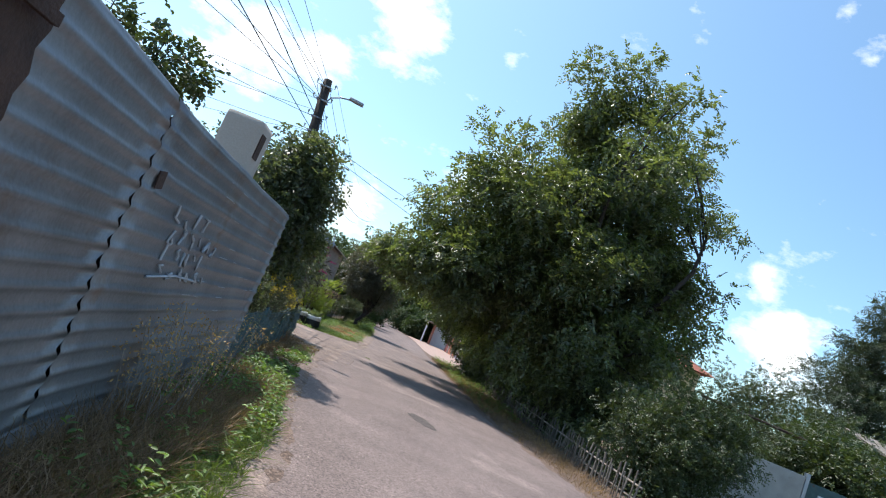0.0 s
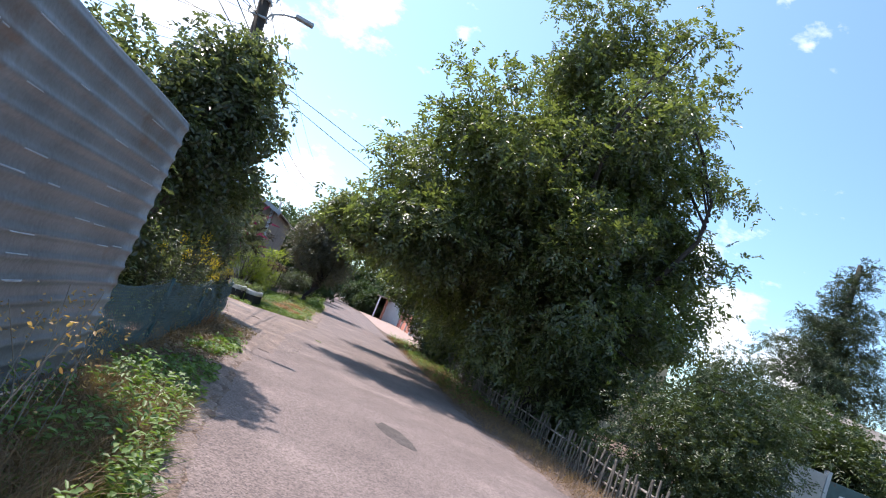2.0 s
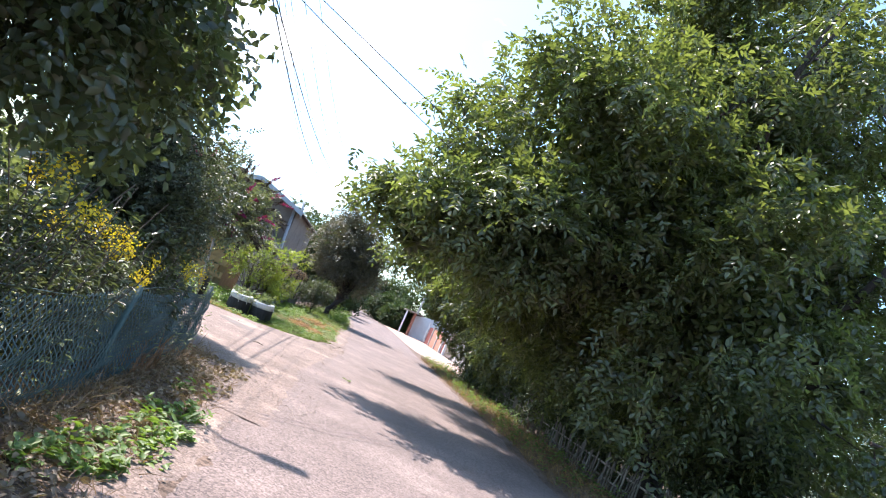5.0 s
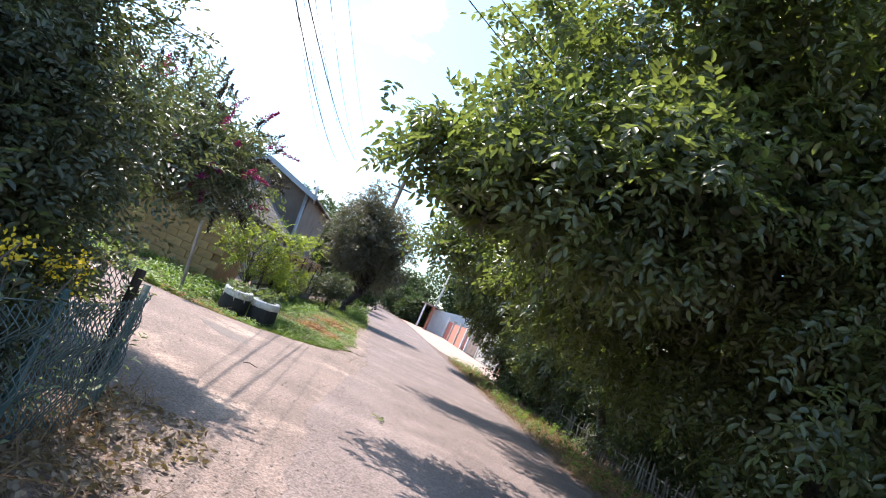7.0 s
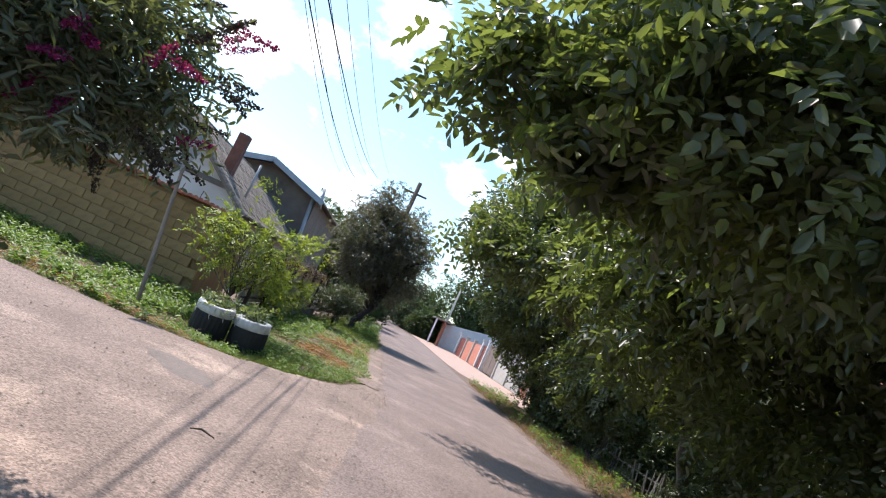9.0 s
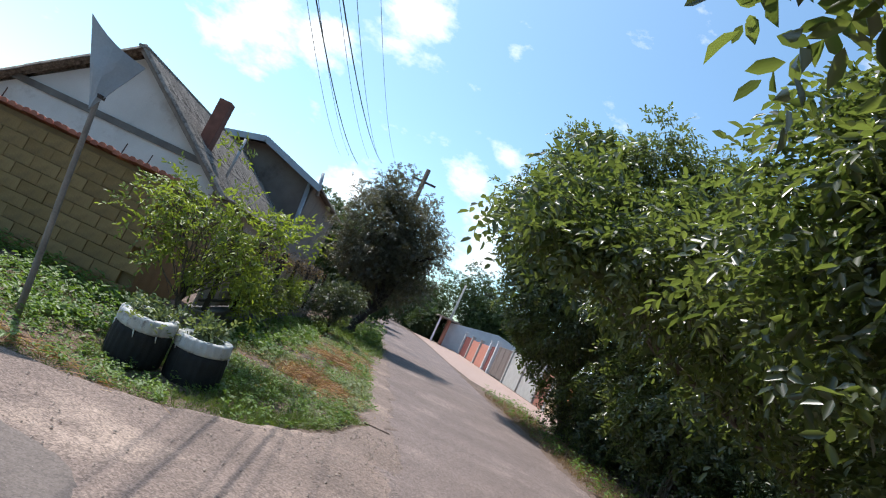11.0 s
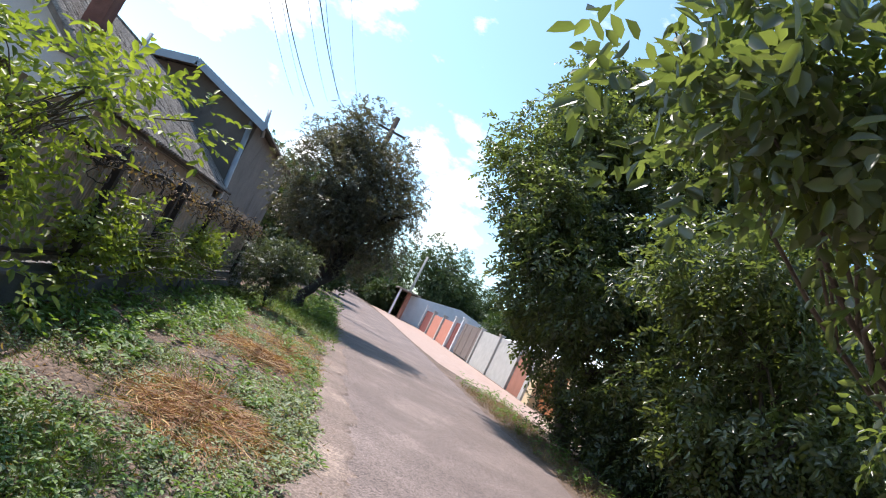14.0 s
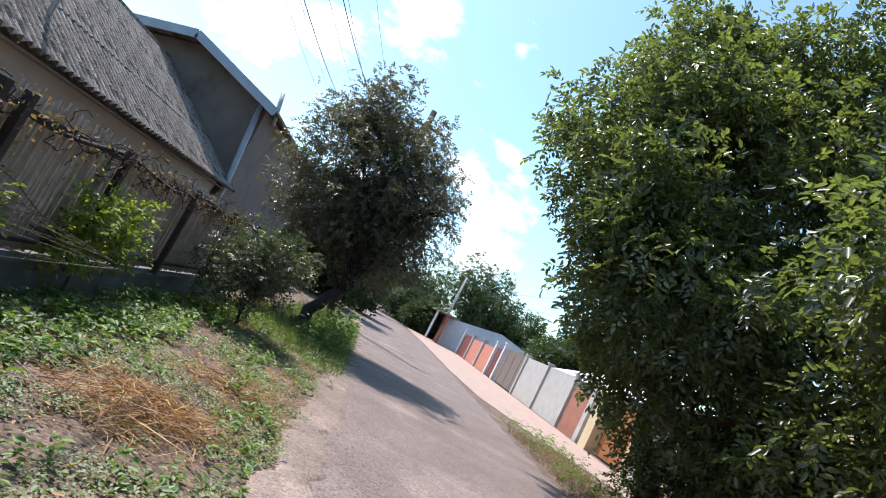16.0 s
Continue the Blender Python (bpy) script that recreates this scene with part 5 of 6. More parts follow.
tree("walnut_tree", 3, (6.4, 36.5, 0), (5.4, 36.4, 2.6),
     [(5.8, 36.4, 6.6, 3.0, 3.2, 3.0, 2.0), (3.3, 35.7, 6.3, 1.9, 2.4, 2.3, 1.5), (3.5, 36.4, 8.7, 1.4, 1.7, 1.7, 0.8), (5.6, 35.4, 9.0, 1.8, 1.9, 1.7, 0.9), (7.6, 34.6, 8.4, 2.1, 2.4, 2.3, 1.2), (9.0, 33.0, 6.6, 1.8, 2.4, 2.4, 0.8), (3.9, 34.2, 3.7, 1.5, 2.0, 1.8, 1.3), (6.2, 33.4, 2.8, 1.6, 3.0, 2.5, 1.1), (7.8, 36.0, 4.6, 1.8, 3.0, 3.4, 0.9)],
     "tall open walnut tree with pale bare branches in its crown", "tree", 0.24, L_WALNUT, M_BARK, 640, 27, np.array([0.34, 0.34, 0.22]), 0.34, 7, 0.135, 0.062, 0.55, 18, 0.45, 0.45, core=2500, below=lambda x, y: float(np.interp(x + 0.9 * noise.noise(Vector((x * 1.1, y * 1.1, 2))), [1.0, 3.0, 3.9, 4.7, 5.5], [3.3, 2.4, 1.8, 1.0, 0.1])))
tree("walnut_tree", 14, (6.9, 29.6, 0), (6.5, 29.5, 2.0),
     [(6.2, 29.4, 3.0, 1.6, 2.2, 2.4, 1.4), (4.9, 29.6, 4.3, 1.3, 1.6, 0.9, 0.7)],
     "small walnut tree leaning out of the undergrowth", "tree", 0.1, L_WALNUT, M_BARK, 130, 26, np.array([0.34, 0.34, 0.22]), 0.34, 7, 0.135, 0.062, 0.55, 8, 0.45, 0.45, below=lambda x, y: float(np.interp(x + 0.9 * noise.noise(Vector((x * 1.1, y * 1.1, 2))), [1.0, 3.0, 3.9, 4.7, 5.5], [3.3, 2.4, 1.8, 1.0, 0.1])))
tree("plum_tree", 4, (-1.75, 38.6, 0), (-0.95, 38.8, 1.5),
     [(-1.9, 39.2, 4.2, 1.9, 2.0, 1.8, 2.2), (-0.6, 39.4, 4.0, 1.1, 1.6, 1.4, 0.8), (-2.2, 39.0, 2.8, 1.4, 1.5, 0.9, 0.7), (-0.7, 39.2, 2.6, 1.2, 1.4, 0.9, 0.6), (-2.4, 39.3, 5.3, 0.8, 0.8, 1.0, 0.35)],
     "dark rounded plum tree on a crooked leaning trunk", "tree", 0.17, L_DARK, M_DARKBARK, 760, 16, 0.17, 0.22, 7, 0.07, 0.04, 0.35, 12, 0.3, 0.4, False, core=500)
tree("lilac_tree", 5, (-2.5, 8.8, 0), (-2.3, 8.8, 1.2),
     [(-1.85, 8.9, 3.0, 0.85, 1.0, 1.0, 1.5), (-2.9, 8.4, 2.5, 1.2, 1.2, 1.1, 1.2), (-1.6, 9.2, 2.35, 0.6, 1.0, 0.6, 0.6), (-1.95, 8.9, 3.75, 0.5, 0.55, 0.5, 0.35), (-2.4, 7.5, 1.9, 0.8, 0.8, 1.0, 0.7), (-2.8, 8.6, 1.3, 0.9, 1.3, 0.6, 0.7)],
     "broad-leaved lilac tree with glossy dark leaves over the chain-link fence", "tree", 0.09, L_BROAD, M_BARK, 430, 17, 0.15, 0.2, 6, 0.078, 0.047, 0.6, 14, 0.3, 0.34, False, below=lambda x, y: 0.5 if x < -0.95 else 9.0)
for i, (x, y) in enumerate(((-2.7, 10.9), (-3.4, 8.6), (-2.5, 12.2), (-3.6, 12.0), (-3.8, 14.4), (-2.9, 13.5), (-3.1, 14.6))):
    tree("yard_bush", 40 + i, (x, y, 0), (x, y, 0.3), [(x, y, 0.75, 0.85, 1.0, 0.8, 1.0)], "dark leafy bush behind the chain-link fence", "bush", 0.03, L_BROAD, M_DARKBARK, 110, 11, 0.13, 0.2, 7, 0.07, 0.035, 0.2, 6, 0.3, 0.3, False, "bushes behind the chain-link fence", core=250)
spiny = tree("spiny_shrub", 6, (-2.6, 13.0, 0), (-2.5, 13.0, 0.8),
     [(-2.6, 13.2, 1.6, 0.8, 0.8, 0.9, 1.6), (-3.25, 12.8, 2.8, 0.8, 1.0, 1.3, 1.2), (-3.3, 13.4, 1.2, 0.9, 0.8, 0.9, 0.8)],
     "tall bristly grey-green shrub with arching shoots behind the fence", "shrub", 0.07, L_SPINY, M_DARKBARK, 560, 14, 0.12, 0.26, 10, 0.05, 0.022, 0.3, 9, 0.25, 0.35, False, core=4000)
rsh = np.random.default_rng(63)
for k in range(26):
    p0 = np.array([-2.8 + rsh.normal() * 0.25, 13.1 + rsh.normal() * 0.35, rsh.uniform(1.3, 2.7)])
    way = np.array([rsh.uniform(0.35, 1.0), rsh.normal() * 0.35, rsh.uniform(0.3, 1.0)])
    reach = rsh.uniform(0.6, 1.25)
    line = [p0 + way * reach * f - np.array([0, 0, 0.25 * reach * f * f]) for f in np.linspace(0, 1, 8)]
    v, f = tube([tuple(q) for q in line], [0.008 * (1.1 - 0.8 * g) for g in np.linspace(0, 1, 8)], 5, False)
    shoot = mesh_ob("shoot", v, f, M_DARKBARK, spiny)
    m = int(46 * reach)
    g = rsh.uniform(0.15, 1.0, m)
    pos = p0 + np.outer(g, way) * reach - np.outer(g * g, [0, 0, 0.25 * reach])
    leaves("shoot_leaves", pos, rsh.normal(size=(m, 3)) + way * 0.8, rsh.normal(size=(m, 3)) * 0.5 + [0, 0, 1], rsh.uniform(0.03, 0.065, m), rsh.uniform(0.012, 0.022, m), L_SPINY, spiny)
bud = tree("butterfly_bush", 7, (-3.6, 16.2, 0), (-3.4, 16.1, 1.3),
     [(-2.6, 15.9, 2.1, 0.75, 0.85, 0.6, 1.4), (-2.2, 15.9, 2.0, 0.4, 0.5, 0.5, 0.6), (-3.4, 16.1, 2.15, 0.9, 0.8, 0.8, 1.1), (-3.7, 15.9, 1.4, 0.8, 0.8, 0.7, 0.8)],
     "butterfly bush with drooping magenta flower spikes over the drive", "shrub", 0.035, L_BUDDLEIA, M_BARK, 330, 12, 0.1, 0.2, 7, 0.08, 0.02, 0.4, 5, 0.3, 0.25, False, core=200, below=lambda x, y: float(np.interp(x, [-3.2, -2.7, -2.1], [0.6, 1.35, 1.5])) + 0.25 * noise.noise(Vector((x * 3, y * 3, 0))))
rbu = np.random.default_rng(41)
at, out = lobe_points(rbu, [(-2.55, 15.9, 2.2, 0.85, 0.9, 0.65, 1.2), (-2.15, 15.9, 2.1, 0.5, 0.55, 0.5, 1.0)], 95, 0.93, 0.2)
for i in range(95):
    n = 130
    d = unit(out[i] + np.array([0.25, 0, 0.35 if i % 3 else -0.6]) + rbu.normal(size=3) * 0.25)
    s = rbu.random(n)
    length = rbu.uniform(0.13, 0.27)
    rad = 0.03 * (1 - 0.75 * s)
    pos = at[i] + np.outer(s * length, d) + unit(rbu.normal(size=(n, 3))) * rad[:, None]
    leaves("flower_spike", pos, rbu.normal(size=(n, 3)) + d, rbu.normal(size=(n, 3)), np.full(n, 0.018), np.full(n, 0.013), L_PINK if i % 4 == 0 else L_SPENT, bud, label="magenta flower spike" if i % 4 == 0 else "spent brown flower spike")

tree("box_elder_shrub", 8, (-3.2, 24.3, 0.05), (-3.15, 24.3, 0.6),
     [(-3.2, 24.2, 1.5, 0.95, 0.8, 0.85, 1.5), (-2.4, 24.2, 1.6, 0.55, 0.6, 0.5, 0.5), (-3.7, 24.0, 1.3, 0.5, 0.6, 0.5, 0.4), (-2.7, 24.3, 0.8, 0.6, 0.5, 0.5, 0.4)],
     "bright yellow-green box elder shrub behind the tyre planters", "shrub", 0.035, L_BOX, M_BARK, 60, 9, 0.08, 0.28, 8, 0.075, 0.032, 0.3, 26, 0.3, 0.5)
tree("garden_shrub", 9, (-1.95, 34.0, 0.05), (-2.0, 34.0, 0.4),
     [(-2.2, 34.0, 0.95, 0.75, 0.7, 0.6, 1.0), (-1.8, 34.0, 1.2, 0.5, 0.5, 0.4, 0.5)],
     "small rounded olive-green shrub on thin stems by the verge", "shrub", 0.03, L_SPINY, M_DARKBARK, 170, 10, 0.1, 0.16, 6, 0.055, 0.028, 0.2, 9, 0.3, 0.3, False)
tree("fence_creeper", 10, (-2.9, 30.6, 0.05), (-2.95, 30.6, 0.5),
     [(-2.9, 30.6, 0.8, 0.2, 0.8, 0.45, 1.0), (-2.9, 26.6, 0.8, 0.2, 0.8, 0.5, 1.0), (-2.9, 28.6, 0.75, 0.2, 0.5, 0.4, 0.6)],
     "yellow-green creeper climbing the dark garden fence", "creeper", 0.02, L_BOX, M_BARK, 150, 8, 0.08, 0.14, 5, 0.06, 0.035, 0.2, 8, 0.2, 0.3)
tree("hedge_bush", 11, (7.6, 11.2, 0), (7.6, 11.2, 0.5),
     [(7.4, 11.2, 1.2, 1.4, 1.3, 1.3, 1.2), (8.7, 11.6, 1.6, 1.2, 1.3, 1.4, 1.0)],
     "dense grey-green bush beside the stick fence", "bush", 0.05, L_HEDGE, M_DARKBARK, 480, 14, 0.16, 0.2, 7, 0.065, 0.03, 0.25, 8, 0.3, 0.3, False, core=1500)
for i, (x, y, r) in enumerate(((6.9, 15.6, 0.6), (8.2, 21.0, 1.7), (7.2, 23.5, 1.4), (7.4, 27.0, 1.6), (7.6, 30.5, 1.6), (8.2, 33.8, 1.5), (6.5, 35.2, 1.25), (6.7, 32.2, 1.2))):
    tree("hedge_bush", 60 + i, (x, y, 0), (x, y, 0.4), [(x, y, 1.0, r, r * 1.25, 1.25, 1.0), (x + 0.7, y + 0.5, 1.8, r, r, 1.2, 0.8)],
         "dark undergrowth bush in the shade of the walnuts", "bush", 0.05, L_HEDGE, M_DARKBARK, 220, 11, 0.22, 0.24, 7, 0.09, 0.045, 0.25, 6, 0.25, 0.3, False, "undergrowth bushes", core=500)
tree("conifer", 12, (34.3, 40, 0), (34.3, 40, 17.5), [(34.3 + 0.3 * math.sin(k * 2.1), 40, 2.6 + 1.45 * k, 7.0 * (1 - k / 11.5), 7.0 * (1 - k / 11.5), 0.42, (1 - k / 11.5) ** 1.6) for k in range(11)],
     "tall dark grey-green conifer behind the yards", "tree", 0.35, L_CONIFER, M_DARKBARK, 460, 26, np.array([0.5, 0.5, 0.16]), 0.7, 9, 0.2, 0.06, 0.35, 0, 0.15, 0.4, False, core=4000)
for i, (x, y, h, r) in enumerate(((24.5, 36, 7.6, 3.4), (19, 22, 4.0, 2.0), (16, 17, 3.2, 1.6), (26, 30, 5.5, 2.4), (22.5, 26.5, 4.6, 2.4))):
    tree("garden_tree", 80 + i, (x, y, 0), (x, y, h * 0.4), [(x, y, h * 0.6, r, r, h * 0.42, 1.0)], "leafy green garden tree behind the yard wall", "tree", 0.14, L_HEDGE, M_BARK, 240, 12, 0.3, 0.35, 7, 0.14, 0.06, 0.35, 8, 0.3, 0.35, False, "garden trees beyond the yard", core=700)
for i, (x, y, h, r) in enumerate(((10.5, 106, 12.5, 6.0), (18, 108, 9, 5), (3.5, 112, 7.5, 4.5), (-5, 108, 9, 5), (-9, 70, 8, 4.5), (-4.5, 58, 6.5, 3.0), (-6, 88, 9, 4.5), (26, 95, 9, 5), (16, 75, 5.5, 3.0), (14, 68, 4.8, 2.4), (-3.2, 66, 5.0, 2.4), (4.5, 92, 3.0, 1.6), (3.0, 100, 4.0, 2.4), (-12, 110, 10, 5), (34, 70, 8, 5))):
    tree("distant_tree", 100 + i, (x, y, 0), (x, y, h * 0.4), [(x, y, h * 0.58, r, r, h * 0.42, 1.0), (x + r * 0.4, y - r * 0.3, h * 0.4, r * 0.7, r * 0.7, h * 0.3, 0.6)],
         "distant rounded green tree along the lane", "tree", 0.18, L_FAR, M_BARK, 330, 15, 0.45, 0.5, 6, 0.26, 0.13, 0.35, 7, 0.35, 0.35, False, "distant trees", core=1800)
tree("fruit_tree", 13, (-3.4, 4.3, 0), (-3.2, 4.2, 2.0), [(-2.55, 4.0, 3.2, 0.38, 0.5, 0.32, 1.0), (-3.3, 3.9, 3.25, 0.5, 0.6, 0.4, 0.7)],
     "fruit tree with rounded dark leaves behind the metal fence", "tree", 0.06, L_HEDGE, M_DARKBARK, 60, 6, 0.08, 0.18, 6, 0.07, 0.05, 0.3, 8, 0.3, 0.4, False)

# ---------------------------------------------------------------- verges
rv_ = np.random.default_rng(77)


def verge_left(x, y):
    return sheet_x(min(y, 6.6)) + 0.05 < x < ROAD_L(y) - 0.12 - 0.12 * noise.noise(Vector((y * 1.7, 5, 0)))


def verge_far(x, y):
    edge = DRIVE_L(y) if y < 24.6 else ROAD_L(y) - 0.1
    return -2.95 < x < edge - 0.08 + 0.25 * noise.noise(Vector((y * 1.3, 2, 0)))


def patchy(scale, low, seed):
    return lambda x, y: noise.noise(Vector((x * scale, y * scale, seed))) > low


blades("grass", rv_, scatter(rv_, (-1.2, 0.4, 0.5, 6.9), 22000, lambda x, y: verge_left(x, y) and x > sheet_x(min(y, 5.7)) + 0.5), 0.2, 0.009, L_GRASS, "long bright green grass along the metal fence", 0.6)
blades("dry_grass", rv_, scatter(rv_, (-1.15, -0.2, -0.6, 6.2), 20000, lambda x, y: verge_left(x, y)), 0.34, 0.006, L_BROWN, "tall dry brown grass against the metal fence", 0.45)
weeds("verge_weeds", rv_, scatter(rv_, (-1.1, 0.1, 3.2, 6.6), 420, lambda x, y: verge_left(x, y) and patchy(1.2, -0.2, 88)(x, y)), 0.34, 0.065, 0.03, 13, L_WEED, "leafy green weeds at the foot of the fence")
weeds("verge_weeds", rv_, scatter(rv_, (-1.2, -0.3, 6.6, 12.2), 420, lambda x, y: x < ROAD_L(y) - 0.08 and x > link_x(y) + 0.3 and patchy(1.0, 0.0, 33)(x, y)), 0.12, 0.075, 0.045, 9, L_WEED, "low broad-leaved weeds before the chain-link fence")
blades("fence_straw", rv_, scatter(rv_, (-1.75, -1.1, 6.8, 14.8), 2200, lambda x, y: abs(x - link_x(y)) < 0.22), 0.3, 0.007, L_BROWN, "dry brown stalks tangled along the chain-link fence", 0.7)
weeds("fence_weeds", rv_, scatter(rv_, (-1.9, -1.2, 7.2, 14.2), 240, lambda x, y: link_x(y) - 0.6 < x < link_x(y) + 0.05), 0.9, 0.06, 0.025, 12, L_GREYWEED, "tall thin weeds growing through the chain-link fence")
blades("dry_stalks", rv_, scatter(rv_, (-1.7, -0.5, 6.2, 13.0), 5200, lambda x, y: link_x(y) - 0.1 < x < ROAD_L(y) - 0.15), 0.17, 0.006, L_BROWN, "flattened dead brown stalks on shaded soil", 1.0)
blades("dry_stalks", rv_, scatter(rv_, (-1.62, -1.4, 11.8, 12.4), 110), 0.5, 0.007, L_RED_STRAW, "upright russet dead stalks by the fence end", 0.2)
# dry flowering stalks by the sheet fence
stem_lines, sb = [], []
for k in range(46):
    y = rv_.uniform(1.8, 4.6)
    x = sheet_x(y) + rv_.uniform(0.15, 0.5)
    h = rv_.uniform(0.5, 1.05)
    tip = (x + rv_.normal() * 0.15, y + rv_.normal() * 0.15, h)
    stem_lines.append([(x, y, 0), ((x + tip[0]) / 2 + 0.02, (y + tip[1]) / 2, h * 0.55), tip])
    for _ in range(26):
        sb.append((tip[0] + rv_.normal() * 0.07, tip[1] + rv_.normal() * 0.07, tip[2] - abs(rv_.normal()) * 0.12))
dry = empty("dry_weed", (-0.7, 3.0, 0), "tall dry straw-coloured flowering weeds by the metal fence", "weeds", kind="stuff")
curve_lines("stem", stem_lines, 0.003, M_OLDWOOD, dry)
sb = np.array(sb)
leaves("seed_heads", sb, rv_.normal(size=(len(sb), 3)), rv_.normal(size=(len(sb), 3)), rv_.uniform(0.015, 0.035, len(sb)), rv_.uniform(0.008, 0.015, len(sb)), L_STRAW, dry)
weeds("verge_weeds", rv_, scatter(rv_, (-0.75, 0.35, 0.2, 3.4), 80, lambda x, y: verge_left(x, y) and patchy(1.5, -0.1, 19)(x, y)), 0.32, 0.07, 0.026, 12, L_WEED, "leafy green weeds mixed with dry grass by the metal fence")
dead = scatter(rv_, (-1.75, -0.5, 6.6, 14.6), 5200, lambda x, y: link_x(y) - 0.15 < x < ROAD_L(y) - 0.25 - 0.3 * noise.noise(Vector((y * 1.4, 3, 1))))
nd = len(dead)
tagged(leaves("dead_leaves", np.column_stack([dead, [ground_z(x, y) + 0.015 + 0.04 * rv_.random() for x, y in dead]]), rv_.normal(size=(nd, 3)) * [1, 1, 0.35], np.tile([0, 0, 1.0], (nd, 1)) + rv_.normal(size=(nd, 3)) * 0.6, rv_.uniform(0.03, 0.075, nd), rv_.uniform(0.018, 0.045, nd), L_DEAD), "pale curled dead leaves along the foot of the chain-link fence", "litter", kind="stuff")
# goldenrod
for gx_, gy_, gh in ((-1.62, 9.1, 1.5), (-1.6, 9.9, 1.5), (-1.66, 10.7, 1.35), (-1.64, 11.5, 1.2), (-1.62, 12.4, 1.0)):
    gr = empty("goldenrod", (gx_, gy_, 0), "goldenrod with yellow flower plumes behind the chain-link fence", "plant", "goldenrod clumps")
    lines, fl, lf = [], [], []
    for k in range(16):
        d = rv_.normal(size=2) * 0.18
        h = gh * rv_.uniform(0.75, 1.05)
        lines.append([(gx_ + d[0] * 0.3, gy_ + d[1] * 0.3, 0), (gx_ + d[0] * 0.7, gy_ + d[1] * 0.7, h * 0.6), (gx_ + d[0] * 1.5, gy_ + d[1] * 1.5, h)])
        for _ in range(60):
            s = rv_.uniform(0.2, 0.9)
            lf.append((gx_ + d[0] * s * 1.3 + rv_.normal() * 0.02, gy_ + d[1] * s * 1.3 + rv_.normal() * 0.02, h * s))
        if k % 4 == 0:
            fl.append([])
            for _ in range(70):
                fl[-1].append((gx_ + d[0] * 1.5 + rv_.normal() * 0.035, gy_ + d[1] * 1.5 + rv_.normal() * 0.035, h + rv_.normal() * 0.05))
    curve_lines("stem", lines, 0.004, M_BARK, gr)
    lf = np.array(lf)
    leaves("foliage", lf, rv_.normal(size=lf.shape) * [1, 1, 0.3], np.tile([0, 0, 1.0], (len(lf), 1)) + rv_.normal(size=lf.shape) * 0.3, rv_.uniform(0.05, 0.1, len(lf)), rv_.uniform(0.01, 0.02, len(lf)), L_SPINY, gr)
    for plume in fl:
        plume = np.array(plume)
        ob = leaves("flower_plume", plume, rv_.normal(size=plume.shape), rv_.normal(size=plume.shape), np.full(len(plume), 0.02), np.full(len(plume), 0.014), L_GOLD, gr, label="yellow flower plume")
        tagged(ob, "yellow flower plume", kind="stuff")

# verge beyond the drive
weeds("verge_weeds", rv_, scatter(rv_, (-4.2, -0.5, 21.4, 24.6), 900, lambda x, y: x < DRIVE_L(y) - 0.05 and patchy(1.3, -0.2, 52)(x, y)), 0.12, 0.05, 0.024, 11, L_WEED, "low leafy weeds in the grass round the tyre planters")
blades("grass", rv_, scatter(rv_, (-11, -0.1, 21.0, 27.0), 60000, (lambda x, y: x < (DRIVE_L(y) if y < 24.6 else ROAD_L(y)) - 0.05 and noise.noise(Vector((x * 1.2, y * 1.2, 4))) > -0.25)), 0.085, 0.007, L_GRASS, "short green grass round the tyre planters", 0.7)
blades("grass", rv_, scatter(rv_, (-3.2, -0.3, 22.2, 24.4), 15000, lambda x, y: x < (DRIVE_L(y) if y < 24.6 else ROAD_L(y)) - 0.05 and patchy(1.4, -0.15, 71)(x, y)), 0.12, 0.008, L_GRASS, "thick green grass in front of the tyre planters", 0.6)
weeds("wall_weeds", rv_, scatter(rv_, (-10, -3.3, 21.3, 25.15), 1500, lambda x, y: patchy(0.8, -0.1, 41)(x, y) or y > 24.6), 0.2, 0.08, 0.04, 11, L_WEED, "leafy green weeds along the foot of the block wall", "weeds")
weeds("clover", rv_, scatter(rv_, (-2.95, 0.0, 23.2, 40), 12000, lambda x, y: verge_far(x, y) and patchy(1.7, -0.06, 9)(x, y)), 0.055, 0.032, 0.019, 8, L_GREYWEED, "low pale green ground weeds on bare verge soil", "weeds")
weeds("nettles", rv_, scatter(rv_, (-2.95, -1.9, 25.4, 36), 480, lambda x, y: patchy(0.9, -0.15, 27)(x, y)), 0.16, 0.075, 0.045, 11, L_WEED, "fresh green leafy weeds along the low wall", "weeds")
blades("dry_grass", rv_, scatter(rv_, (-2.9, -0.15, 24.8, 37), 9000, lambda x, y: verge_far(x, y) and patchy(1.0, 0.1, 61)(x, y)), 0.1, 0.006, L_RED_STRAW, "short russet dead grass on the verge", 1.0)
weeds("verge_weeds", rv_, scatter(rv_, (-2.8, -0.2, 25.6, 36), 900, lambda x, y: verge_far(x, y) and patchy(1.1, 0.02, 83)(x, y)), 0.14, 0.065, 0.034, 9, L_WEED, "clumps of green weeds on the bare verge", "weeds")
weeds("edge_weeds", rv_, scatter(rv_, (-0.75, -0.1, 24.6, 28), 200, lambda x, y: verge_far(x, y)), 0.12, 0.05, 0.03, 10, L_GREYWEED, "pale weeds at the lane edge", "weeds")
blades("straw", rv_, scatter(rv_, (-1.4, -0.2, 29, 37.5), 3800, lambda x, y: verge_far(x, y) and patchy(0.9, 0.05, 15)(x, y)), 0.14, 0.006, L_STRAW, "yellowed dry grass on the sunny verge", 0.9)
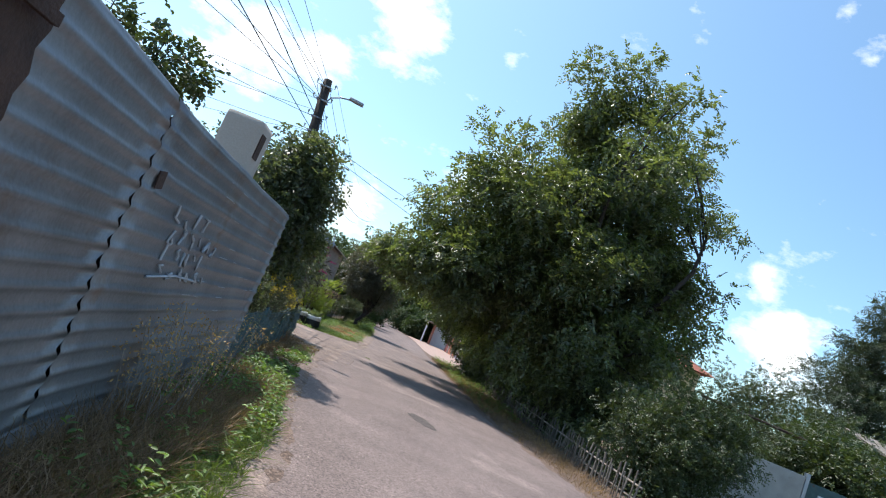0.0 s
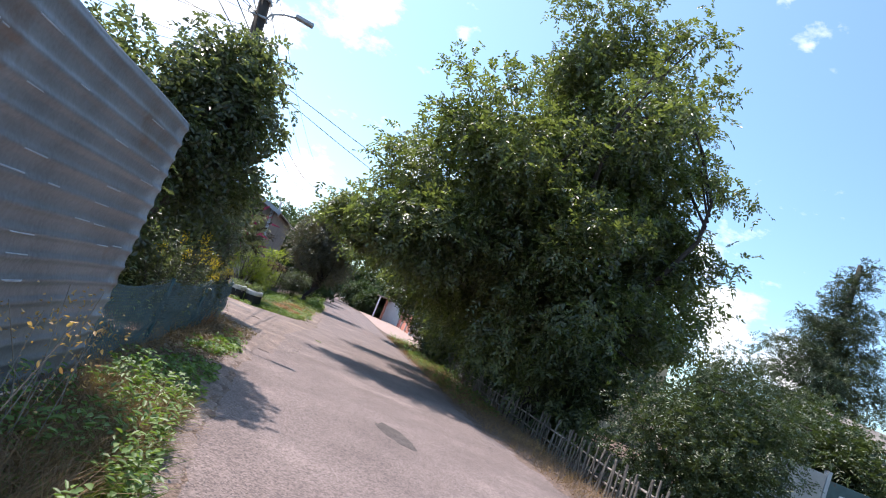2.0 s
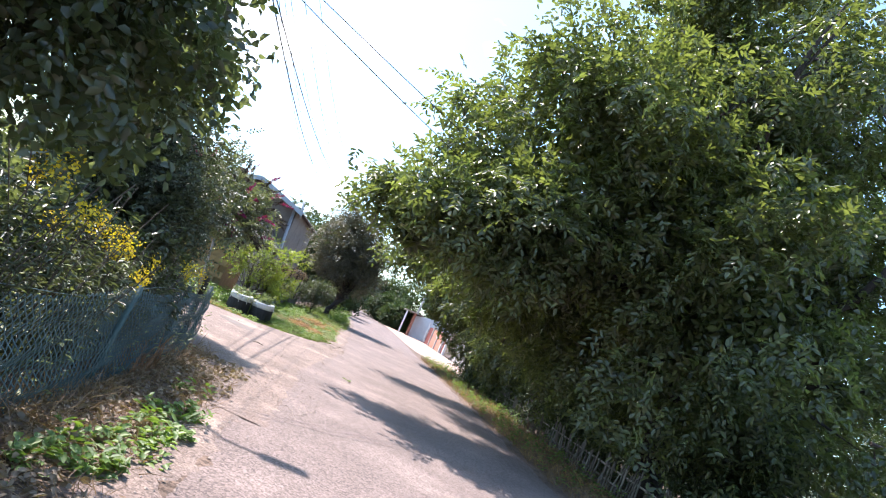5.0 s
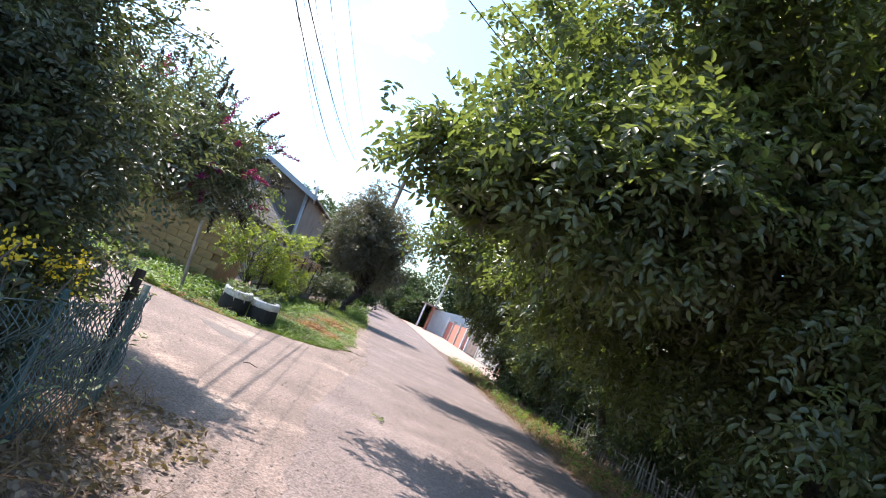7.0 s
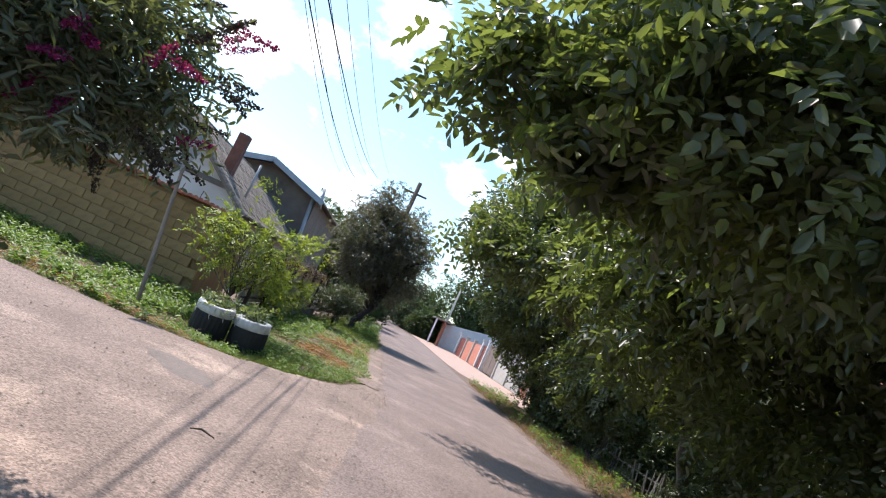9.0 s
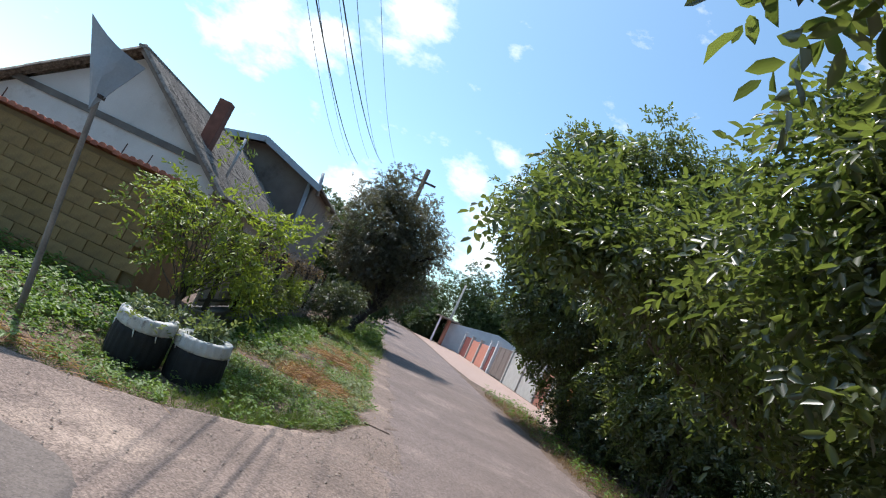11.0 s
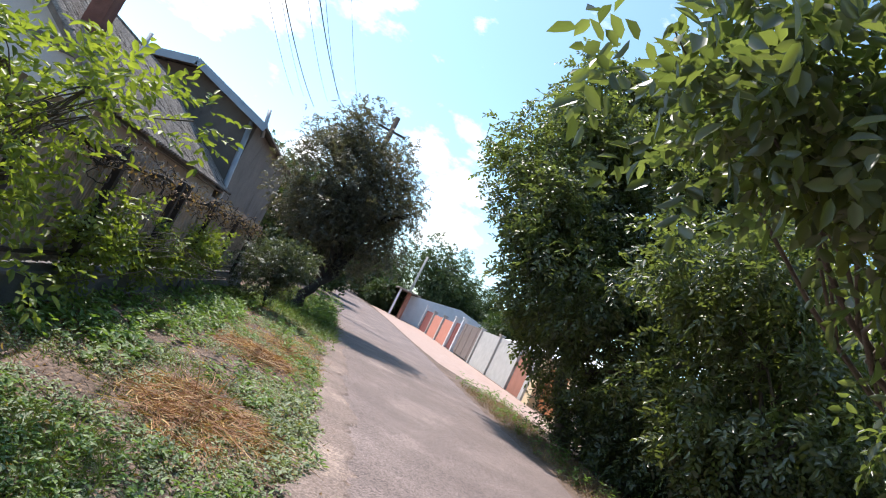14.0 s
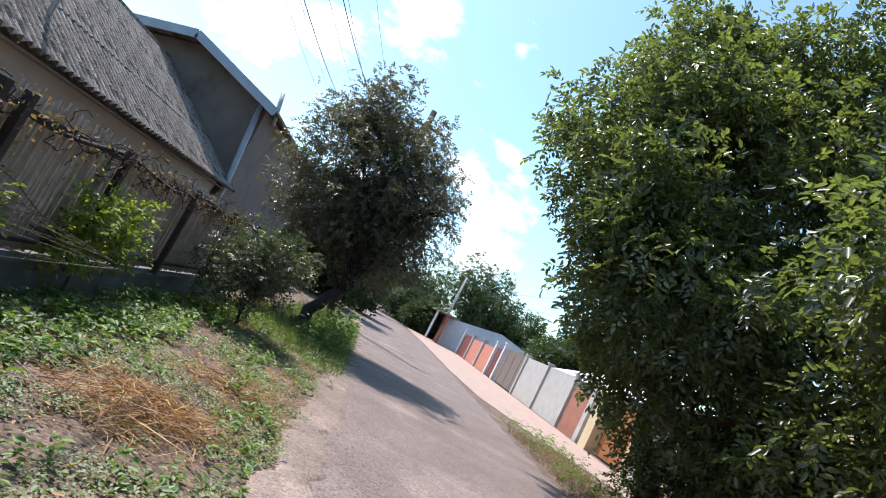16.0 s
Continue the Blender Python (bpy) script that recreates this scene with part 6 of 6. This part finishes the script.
blades("grass", rv_, scatter(rv_, (-2.4, 0.1, 34.5, 48), 9000, lambda x, y: x < ROAD_L(y)), 0.3, 0.014, L_GRASS, "taller bright grass at the foot of the plum tree", 0.5)
weeds("edge_bush", rv_, scatter(rv_, (-1.3, -0.3, 36, 44), 150, lambda x, y: x < ROAD_L(y) - 0.1), 0.7, 0.1, 0.05, 14, L_WEED, "bright green weeds by the lane under the plum tree", "weeds")


def straw_pile(cx, cy, rx, ry, n, h, label):
    """A ragged heap of long dry stalks, thickest in tufts."""
    top = empty("straw_pile", (cx, cy, 0.05), label, "straw", "heaps of dry stalks")
    tufts = np.column_stack([cx + rv_.normal(size=9) * rx * 0.5, cy + rv_.normal(size=9) * ry * 0.5])
    p = tufts[rv_.integers(0, 9, n)] + rv_.normal(size=(n, 2)) * [rx * 0.24, ry * 0.24]
    near = np.exp(-((p[:, 0] - cx) / rx) ** 2 - ((p[:, 1] - cy) / ry) ** 2)
    z = np.array([ground_z(x, y) for x, y in p]) + 0.012 + rv_.random(n) * h * near
    axis = np.column_stack([rv_.normal(size=(n, 2)), np.abs(rv_.normal(size=n)) * 0.16])
    bend = rv_.normal(size=(n, 3)) * [0.8, 0.8, 0.3] - [0, 0, 0.25]
    up = np.tile([0, 0, 1.0], (n, 1)) + rv_.normal(size=(n, 3)) * 0.6
    third = n // 3
    for name, lo, hi, mat in (("russet_straw", 0, 2 * third, L_RED_STRAW), ("dry_straw", 2 * third, n, L_STRAW)):
        m = hi - lo
        ribbons(name, np.column_stack([p, z])[lo:hi], axis[lo:hi], up[lo:hi], bend[lo:hi], rv_.uniform(0.08, 0.34, m), rv_.uniform(0.004, 0.01, m), mat, top)


straw_pile(-1.2, 28.7, 0.55, 0.6, 1300, 0.12, "flattened heap of russet and straw dry stalks on the verge")
straw_pile(-1.3, 25.5, 0.62, 0.55, 2100, 0.1, "low heap of russet dry stalks on the verge")
straw_pile(-1.2, 30.7, 0.7, 0.7, 700, 0.06, "thin scatter of straw on the verge")
straw_pile(-3.6, 21.5, 1.1, 0.25, 500, 0.08, "dry orange grass strip at the drive edge")
straw_pile(-5.2, 22.0, 1.2, 0.4, 500, 0.08, "dry orange grass strip at the drive edge")
# right verge
blades("dry_grass", rv_, scatter(rv_, (4.1, 5.9, 6, 40), 14000, lambda x, y: x > ROAD_R(y) + 0.1 + 0.2 * noise.noise(Vector((y, 8, 0)))), 0.3, 0.007, L_BROWN, "dry brown verge grass under the walnuts", 0.6)
blades("verge_straw", rv_, scatter(rv_, (4.3, 5.8, 8, 34), 4000, lambda x, y: x > ROAD_R(y) + 0.1 and patchy(0.5, 0.1, 3)(x, y)), 0.32, 0.006, L_STRAW, "pale dry grass along the far lane edge", 0.5)
weeds("verge_weeds", rv_, scatter(rv_, (4.2, 6.0, 16, 42), 420, lambda x, y: x > ROAD_R(y) + 0.15), 0.3, 0.09, 0.045, 10, L_WEED, "green weeds along the shaded lane edge", "weeds")
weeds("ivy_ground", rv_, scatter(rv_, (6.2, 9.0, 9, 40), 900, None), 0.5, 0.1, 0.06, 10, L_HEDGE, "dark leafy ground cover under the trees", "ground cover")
blades("field_grass", rv_, scatter(rv_, (9.6, 20, 8, 14), 5000, None), 0.4, 0.02, L_GRASS, "rough grass in the yard", 0.5)
# fallen leaf and twig on the lane
leaf_ob = leaves("fallen_leaf", np.array([[0.45, 17.75, 0.03], [0.52, 17.78, 0.03], [0.47, 17.82, 0.03], [0.5, 17.7, 0.03]]), np.array([[1, 0.2, 0.2], [0.3, 1, 0.3], [-1, 0.4, 0.2], [0.2, -1, 0.3]]), np.tile([0, 0, 1.0], (4, 1)), np.full(4, 0.11), np.full(4, 0.05), L_WALNUT)
tagged(leaf_ob, "fallen sprig of green walnut leaves on the asphalt", "leaf")
twig = empty("twig", (-1.32, 17.72, 0.02), "short dark twig lying on the drive", "twig")
v, f = tube([(-1.4, 17.7, 0.02), (-1.32, 17.72, 0.04), (-1.2, 17.69, 0.025)], [0.006, 0.009, 0.005], 6)
mesh_ob("stick", v, f, M_DARKBARK, twig)
sticks_heap = empty("plank_bundle", (6.3, 29, 0), "leaning grey sticks at the lane edge under the trees", "sticks")
for k in range(5):
    v, f = tube([(6.1 + k * 0.06, 29 + k * 0.05, 0), (6.25 + k * 0.07, 29.1 + k * 0.03, 0.95)], [0.018, 0.015], 6)
    mesh_ob("stick", v, f, M_OLDWOOD, sticks_heap)
litter = scatter(rv_, (-2.9, 0.2, 24.5, 38), 5200, lambda x, y: x < ROAD_L(y) + 0.1)
nl = len(litter)
tagged(leaves("leaf_litter", np.column_stack([litter, [ground_z(x, y) + 0.012 for x, y in litter]]), rv_.normal(size=(nl, 3)) * [1, 1, 0.25], np.tile([0, 0, 1.0], (nl, 1)) + rv_.normal(size=(nl, 3)) * 0.4, rv_.uniform(0.015, 0.05, nl), rv_.uniform(0.008, 0.025, nl), L_BROWN), "small dry leaves and crumbs on the bare verge soil", "litter", kind="stuff")
crumbs = scatter(rv_, (-2.9, 0.1, 23.5, 36), 1500, lambda x, y: verge_far(x, y))
nc = len(crumbs)
tagged(leaves("pale_crumbs", np.column_stack([crumbs, [ground_z(x, y) + 0.02 + 0.03 * rv_.random() for x, y in crumbs]]), rv_.normal(size=(nc, 3)) * [1, 1, 0.3], np.tile([0, 0, 1.0], (nc, 1)) + rv_.normal(size=(nc, 3)) * 0.5, rv_.uniform(0.015, 0.06, nc), rv_.uniform(0.01, 0.028, nc), L_STRAW), "pale bits of straw and dry leaf strewn on the verge", "litter", kind="stuff")
for k in range(14):
    y = rv_.uniform(24.8, 33)
    x = rv_.uniform(-2.4, -0.4)
    a = rv_.uniform(0, 6.28)
    ob = empty("dry_stick", (x, y, ground_z(x, y)), "pale dry stick lying on the verge", "stick", "dry sticks")
    v, f = tube([(x, y, ground_z(x, y) + 0.02), (x + 0.12 * math.cos(a), y + 0.12 * math.sin(a), ground_z(x, y) + 0.045), (x + 0.3 * math.cos(a + 0.4), y + 0.3 * math.sin(a + 0.4), ground_z(x, y) + 0.02)], [0.006, 0.006, 0.004], 5)
    mesh_ob("stem", v, f, M_OLDWOOD, ob)
